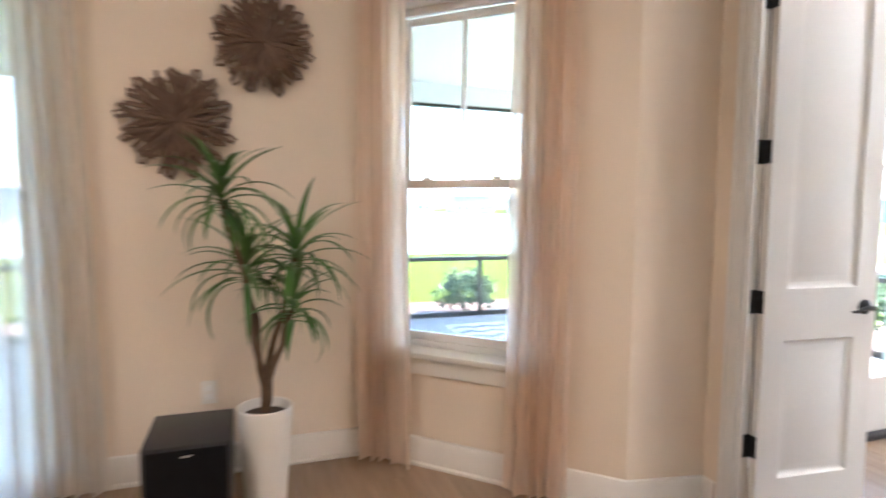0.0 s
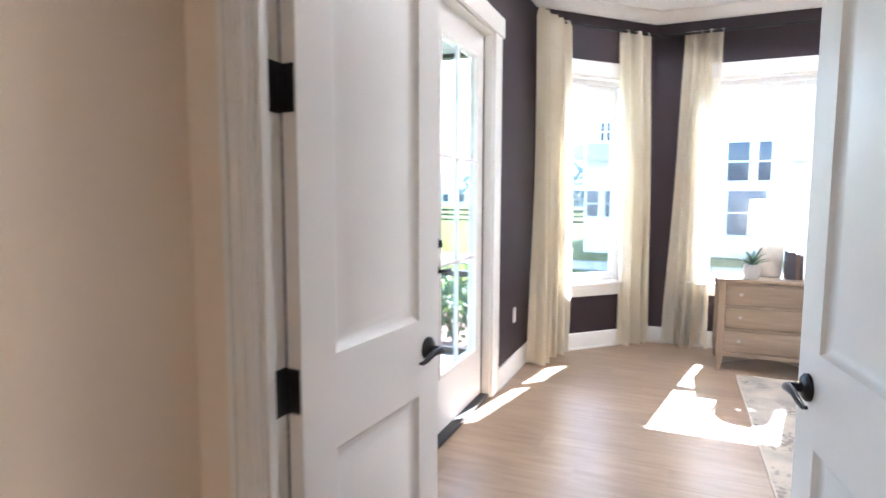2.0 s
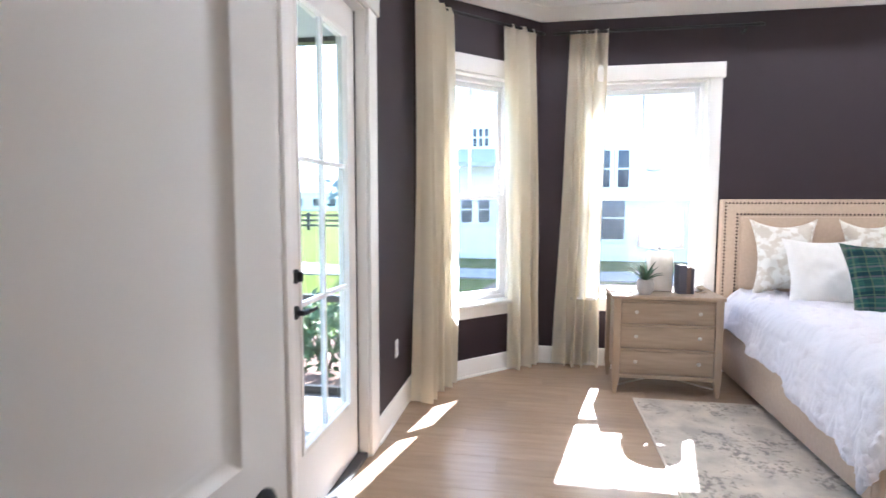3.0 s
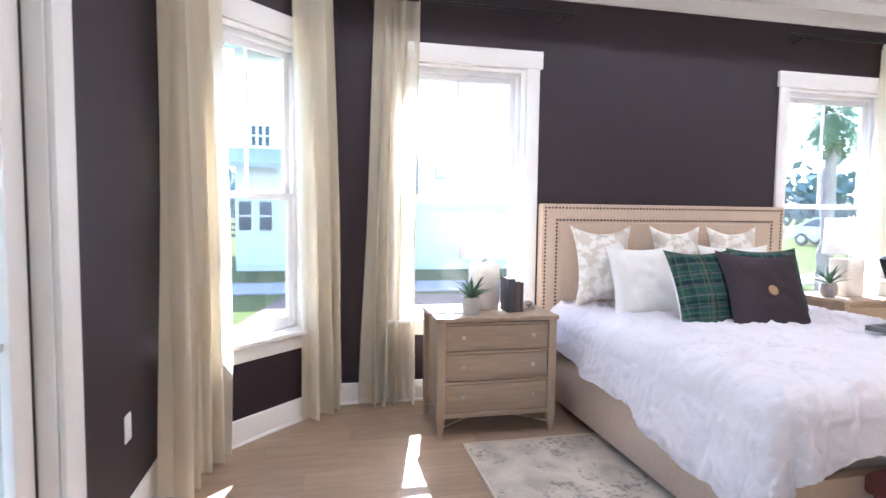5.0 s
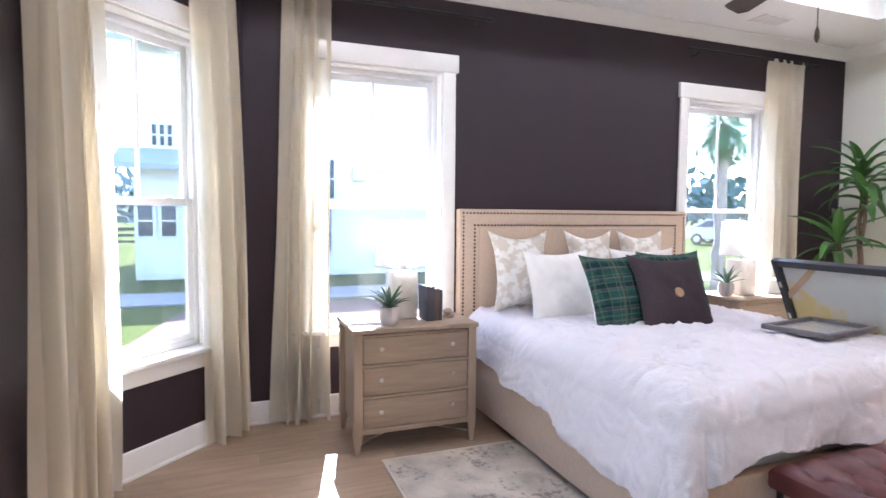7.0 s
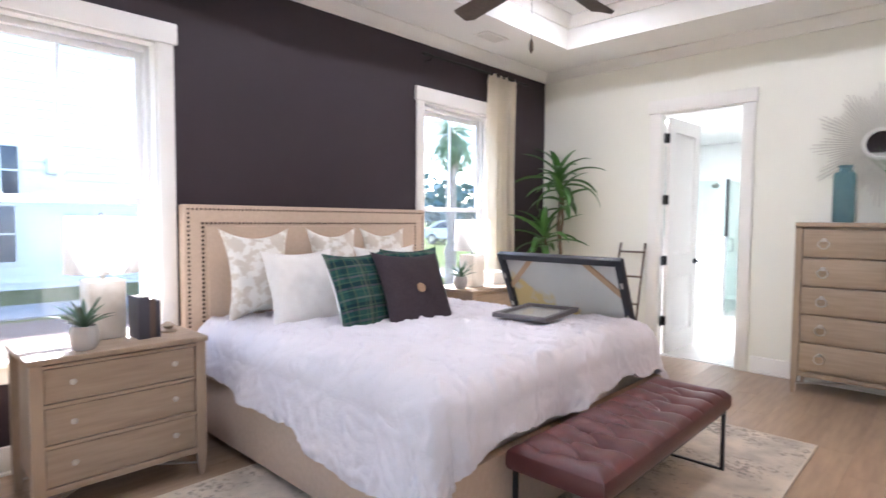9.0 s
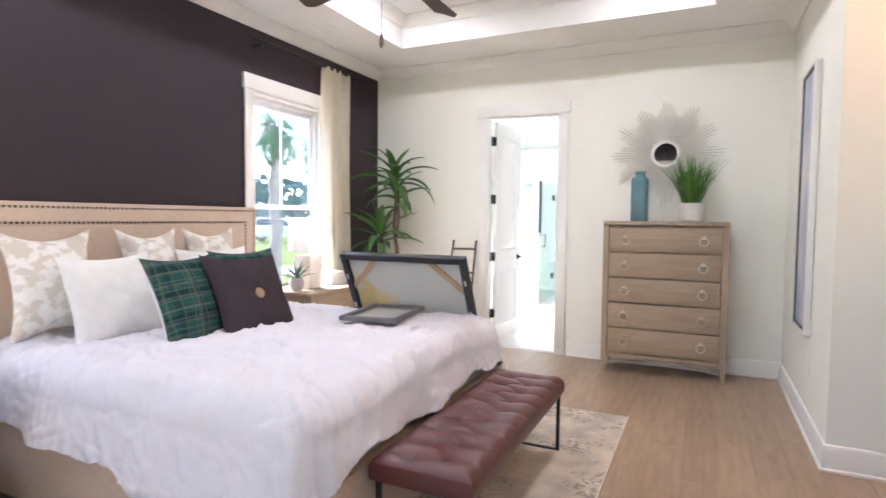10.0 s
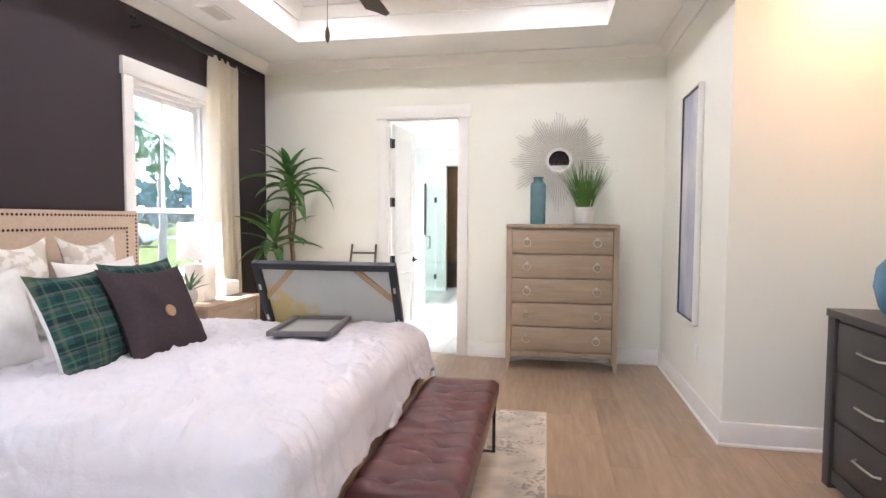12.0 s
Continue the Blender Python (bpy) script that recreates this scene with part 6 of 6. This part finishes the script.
for k, (x, y, r, h) in enumerate(((1.4, 7.1, 0.55, 0.85), (3.0, 7.2, 0.42, 0.65), (-0.8, 7.2, 0.5, 0.8), (6.6, 3.0, 0.38, 0.75), (6.7, 4.2, 0.42, 0.9), (6.5, 5.6, 0.45, 0.7), (4.8, 7.3, 0.4, 0.6), (8.2, 0.6, 0.4, 0.55), (8.4, -1.2, 0.4, 0.5), (8.2, -5.2, 0.45, 0.7))):
    shrub((x, y, LG + 0.02), r, h, 60 + k)


def palm(at, h, crown, seed):
    d = thing("palm_tree", at, "palm tree with a shaggy trunk and drooping fronds", "tree", "palm trees")
    rnd = random.Random(seed)
    part("trunk", tube(B(), [(0.03 * math.sin(k), 0.03 * math.cos(2 * k), h * k / 14) for k in range(15)], [0.135 + (0.028 if k % 2 else 0) - 0.002 * k for k in range(15)], 12), PALMBARK, d)
    for i in range(26):
        bm = B()
        a, up = i * 2.39996, radians(75 - 5.2 * i)
        p, ang = Vector((0, 0, h)), up
        dr = Vector((math.cos(a), math.sin(a), 0))
        side = Vector((-dr.y, dr.x, 0))
        rib = []
        for k in range(11):
            rib.append(p.copy())
            p = p + (dr * math.cos(ang) + Vector((0, 0, math.sin(ang)))) * crown / 10
            ang -= radians(11)
        tube(bm, rib, [0.012 - 0.0009 * k for k in range(11)], 4)
        for k in range(2, 11):
            for sg in (-1, 1):
                for q in (0, 0.5):
                    b0 = rib[k] + (rib[k - 1] - rib[k]) * q
                    tip = b0 + side * sg * crown * 0.32 * (1 - (k - 5) ** 2 / 50) + dr * 0.14 + Vector((0, 0, -0.14 - 0.05 * rnd.random()))
                    w = (rib[k] - rib[k - 1]).normalized() * 0.02
                    bm.faces.new([bm.verts.new(v) for v in (b0 - w, b0 + w, tip)])
        part("frond", bm, SHRUBLEAF, d)


palm((12.4, -9.1, LG), 3.7, 1.0, 71)
palm((17.1, -16.4, LG), 4.3, 1.3, 72)


def neighbour():
    d = thing("house", (18.0, -3.3, LG), "white two-storey neighbouring house with lap siding", "house", "houses")
    L0, L1, D, H1, H2 = -7.0, 6.7, 9.0, 3.1, 5.9
    bm = B()
    box(bm, (0.02, L0, 0), (D, L1, H2))
    part("wall", bm, SIDING, d)
    bm = B()
    k = 0
    z = 0.15
    while z < H2:
        vs = [bm.verts.new(q) for q in ((-0.012, L0, z), (-0.012, L1, z), (0.018, L1, z + 0.19), (0.018, L0, z + 0.19))]
        bm.faces.new(vs)
        lo = [bm.verts.new(q) for q in ((-0.012, L0, z), (0.018, L0, z), (0.018, L1, z), (-0.012, L1, z))]
        bm.faces.new(lo)
        z += 0.19
    tagged(part("siding", bm, SIDING, d, "white lap siding boards"), kind="stuff")
    # lower roof band and main roof
    bm = B()
    q = [(-1.1, H1 - 0.35), (0.0, H1 + 0.1), (0.0, H1 - 0.05), (-1.1, H1 - 0.47)]
    a = [bm.verts.new((x, 5.3, z)) for x, z in q]
    b = [bm.verts.new((x, L1 + 0.3, z)) for x, z in q]
    bm.faces.new(a)
    bm.faces.new(b)
    for i in range(4):
        bm.faces.new((a[i], a[(i + 1) % 4], b[(i + 1) % 4], b[i]))
    part("porch_roof", bm, ROOFING, d)
    bm = B()
    for sg in (0, 1):
        q = [(D / 2, H2 + 2.6), (-0.5 if sg == 0 else D + 0.5, H2 - 0.2), (-0.5 if sg == 0 else D + 0.5, H2 - 0.35), (D / 2, H2 + 2.42)]
        a = [bm.verts.new((x, L0 - 0.4, z)) for x, z in q]
        b = [bm.verts.new((x, L1 + 0.4, z)) for x, z in q]
        bm.faces.new(a)
        bm.faces.new(b)
        for i in range(4):
            bm.faces.new((a[i], a[(i + 1) % 4], b[(i + 1) % 4], b[i]))
    part("roof", bm, ROOFING, d)
    for y, z, w, h in ((5.89, 3.27, 0.10, 0.5), (6.06, 3.27, 0.10, 0.5), (6.23, 3.27, 0.10, 0.5), (5.95, 1.07, 0.32, 0.75), (6.46, 1.07, 0.32, 0.75), (2.07, 2.08, 0.30, 1.02), (2.69, 2.08, 0.52, 1.02), (2.45, 0.62, 0.9, 1.2), (-1.9, 0.6, 0.9, 1.6), (-5.0, 0.6, 0.9, 1.6), (-5.0, 3.6, 0.9, 1.3)):
        g = min(0.09, w * 0.25)
        wd = part("window", box(B(), (-0.03, y - w / 2, z), (0.03, y + w / 2, z + h), 0.004), DARKGLASS, d)
        bm = B()
        for lo, hi in (((y - w / 2 - g, z - g), (y - w / 2, z + h + g)), ((y + w / 2, z - g), (y + w / 2 + g, z + h + g)), ((y - w / 2, z - g), (y + w / 2, z)), ((y - w / 2, z + h), (y + w / 2, z + h + g)), ((y - w / 2, z + h / 2 - 0.02), (y + w / 2, z + h / 2 + 0.02))):
            box(bm, (-0.05, lo[0], lo[1]), (-0.031 + 0.0, hi[0], hi[1]))
        part("frame", bm, TRIM, wd)
    part("utility_box", box(B(), (-0.16, 1.10, 2.55), (-0.02, 1.42, 2.90), 0.01), SIDING, d)


neighbour()


def far_house(at, w, dp, h, turn, mat, label):
    d = thing("far_house", at, label, "house", "houses across the lake", turn=turn)
    part("wall", box(B(), (-w / 2, -dp / 2, 0), (w / 2, dp / 2, h)), mat, d)
    bm = B()
    q = [(-dp / 2 - 0.5, h - 0.1), (0, h + dp * 0.33), (dp / 2 + 0.5, h - 0.1)]
    a = [bm.verts.new((-w / 2 - 0.5, y, z)) for y, z in q]
    b = [bm.verts.new((w / 2 + 0.5, y, z)) for y, z in q]
    bm.faces.new(a)
    bm.faces.new(b)
    for i in range(3):
        bm.faces.new((a[i], a[(i + 1) % 3], b[(i + 1) % 3], b[i]))
    part("roof", bm, ROOFING, d)
    for k in range(5):
        x = -w / 2 + w * (k + 0.5) / 5
        part("window", box(B(), (x - 0.6, -dp / 2 - 0.05, 0.9), (x + 0.6, -dp / 2 + 0.05, 2.4)), DARKGLASS, d)


GREYWALL = material("grey house siding", (0.40, 0.43, 0.47), (0.36, 0.39, 0.43), rough=0.7, scale=1)
for k in range(13):
    x = -60 + k * 23
    far_house((x, 196 - 0.0015 * (x - 30) ** 2, LG), 15, 10, 3.4 if k % 3 else 6.0, 2 * (k % 5) - 4, SIDING if k % 2 else GREYWALL, "pale house on the far shore of the lake")
for k, (x, y) in enumerate(((95, 62), (112, 44), (120, 26), (118, 78))):
    far_house((x, y, LG), 16, 11, 3.6, -60 - 4 * k, GREYWALL if k % 2 == 0 else SIDING, "distant house beyond the lawn")

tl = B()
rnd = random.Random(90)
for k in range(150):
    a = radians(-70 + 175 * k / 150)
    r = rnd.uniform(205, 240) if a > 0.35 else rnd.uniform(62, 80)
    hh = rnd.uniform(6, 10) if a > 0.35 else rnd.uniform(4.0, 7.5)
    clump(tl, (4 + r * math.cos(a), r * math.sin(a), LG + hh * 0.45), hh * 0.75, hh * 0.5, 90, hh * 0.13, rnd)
tagged(part("tree_line", tl, HAZYLEAF), "line of distant trees with haze put into their colour", "trees", kind="stuff")

fence = thing("paddock_fence", (0, 0, LG), "dark three-rail paddock fence across the lawn", "fence")
for k in range(6):
    y = 5.0 + k * 2.4
    part("post", box(B(), (32.9, y - 0.07, 0), (33.1, y + 0.07, 1.05)), BLACKPAINT, fence)
    if k < 5:
        for z in (0.22, 0.52, 0.82):
            part("rail", box(B(), (32.86, y, z), (32.9, y + 2.4, z + 0.12)), BLACKPAINT, fence)


def car(at, turn):
    d = thing("car", at, "white car parked at the street", "car", turn=turn)
    prof = [(-2.2, 0.35), (-2.25, 0.7), (-2.0, 0.95), (-1.3, 1.02), (-0.7, 1.5), (0.9, 1.55), (1.7, 1.05), (2.2, 0.95), (2.25, 0.4)]
    bm = B()
    a = [bm.verts.new((x, -0.85 if z < 1.1 else -0.68, z)) for x, z in prof]
    b = [bm.verts.new((x, 0.85 if z < 1.1 else 0.68, z)) for x, z in prof]
    bm.faces.new(a)
    bm.faces.new(b)
    for i in range(len(prof)):
        bm.faces.new((a[i], a[(i + 1) % len(prof)], b[(i + 1) % len(prof)], b[i]))
    part("body", bm, CARPAINT, d)
    for sg in (-1, 1):
        bm = B()
        q = [(-1.15, 1.04), (-0.66, 1.42), (0.85, 1.46), (1.45, 1.06)]
        f = [bm.verts.new((x, sg * (0.87 if z < 1.1 else 0.72), z)) for x, z in q]
        g = [bm.verts.new((x, sg * (0.83 if z < 1.1 else 0.68), z)) for x, z in q]
        bm.faces.new(f)
        bm.faces.new(g)
        for i in range(4):
            bm.faces.new((f[i], f[(i + 1) % 4], g[(i + 1) % 4], g[i]))
        part("side_window", bm, DARKGLASS, d)
        for x in (-1.4, 1.4):
            wh = part("wheel", lathe(B(), [(0.33, -0.1), (0.34, -0.05), (0.34, 0.05), (0.33, 0.1)], 20, at=(x, sg * 0.78, 0.34), m=pose(0, 0, 0, 90, 0, 0)), BLACKPAINT, d)
            part("rim", lathe(B(), [(0.2, -0.11), (0.2, 0.11)], 16, at=(x, sg * 0.78, 0.34), m=pose(0, 0, 0, 90, 0, 0)), NICKEL, wh)


CARPAINT = material("white car paint", (0.75, 0.75, 0.76), rough=0.2, bump=0.0)
car((27.5, -26.0, LG + 0.02), 20)

# ---- floors, last: planks and tiles one by one ----
floor = tagged(one_box("floor", (-3.25, -4.62, -0.028), (6.9, 2.13, -0.012), UNDERLAY), "greige oak plank floor", "floor", kind="structure")
flat("floor_living", [(-3.25, 2.13), (1.38, 2.13), (0.70, 2.83), (-3.25, 2.83)], -0.012, UNDERLAY, "greige oak plank floor by the window", "floor", thick=0.016)
PLANKS = {}


def piece(name, w, l, mat, parent, x, y, t=0.012, c=0.0008):
    """A board w by l with a chamfered top edge; alike boards share one mesh."""
    key = (name, round(w, 3), round(l, 3))
    if key not in PLANKS:
        bm = B()
        ring = [[bm.verts.new((sx * (w / 2 - o), sy * (l / 2 - o), z)) for sx, sy in ((-1, -1), (1, -1), (1, 1), (-1, 1))] for o, z in ((0, -t), (0, -c), (c, 0))]
        for a, b in zip(ring, ring[1:]):
            for i in range(4):
                bm.faces.new((a[i], a[(i + 1) % 4], b[(i + 1) % 4], b[i]))
        bm.faces.new(ring[-1])
        bmesh.ops.recalc_face_normals(bm, faces=bm.faces)
        me = bpy.data.meshes.new(name)
        bm.to_mesh(me)
        bm.free()
        me.materials.append(mat)
        PLANKS[key] = me
    ob = new(name, PLANKS[key])
    ob.parent = parent
    ob.location = (x, y, 0.0)


PW, PL, GAP = 0.182, 1.22, 0.0007
rnd = random.Random(5)
col = 0
x = -3.2
while x < 6.82:
    lo, hi = (-3.2, min(2.82, 3.50 - x)) if x + PW / 2 < 1.6 else (-4.60, 2.0)
    y = lo - (0.0, 0.47, 0.83, 0.22, 0.66)[col % 5]
    while y < hi:
        a, b = max(y, lo), min(y + PL, hi)
        if b - a > 0.04:
            piece("plank", PW - GAP, round(b - a - GAP, 2), PLANK, floor, x + PW / 2, (a + b) / 2)
        y += PL
    x += PW
    col += 1
bath_floor = tagged(one_box("floor_bath", (BX0 - 0.1, -10.7, -0.028), (BX1 + 0.1, -4.62, -0.012), UNDERLAY), "pale tiled bathroom floor", "floor", kind="structure")
for i in range(6):
    for j in range(10):
        piece("tile", 0.598, 0.598, TILE, bath_floor, BX0 + 0.3 + 0.6 * i, -4.93 - 0.6 * j, c=0.002)
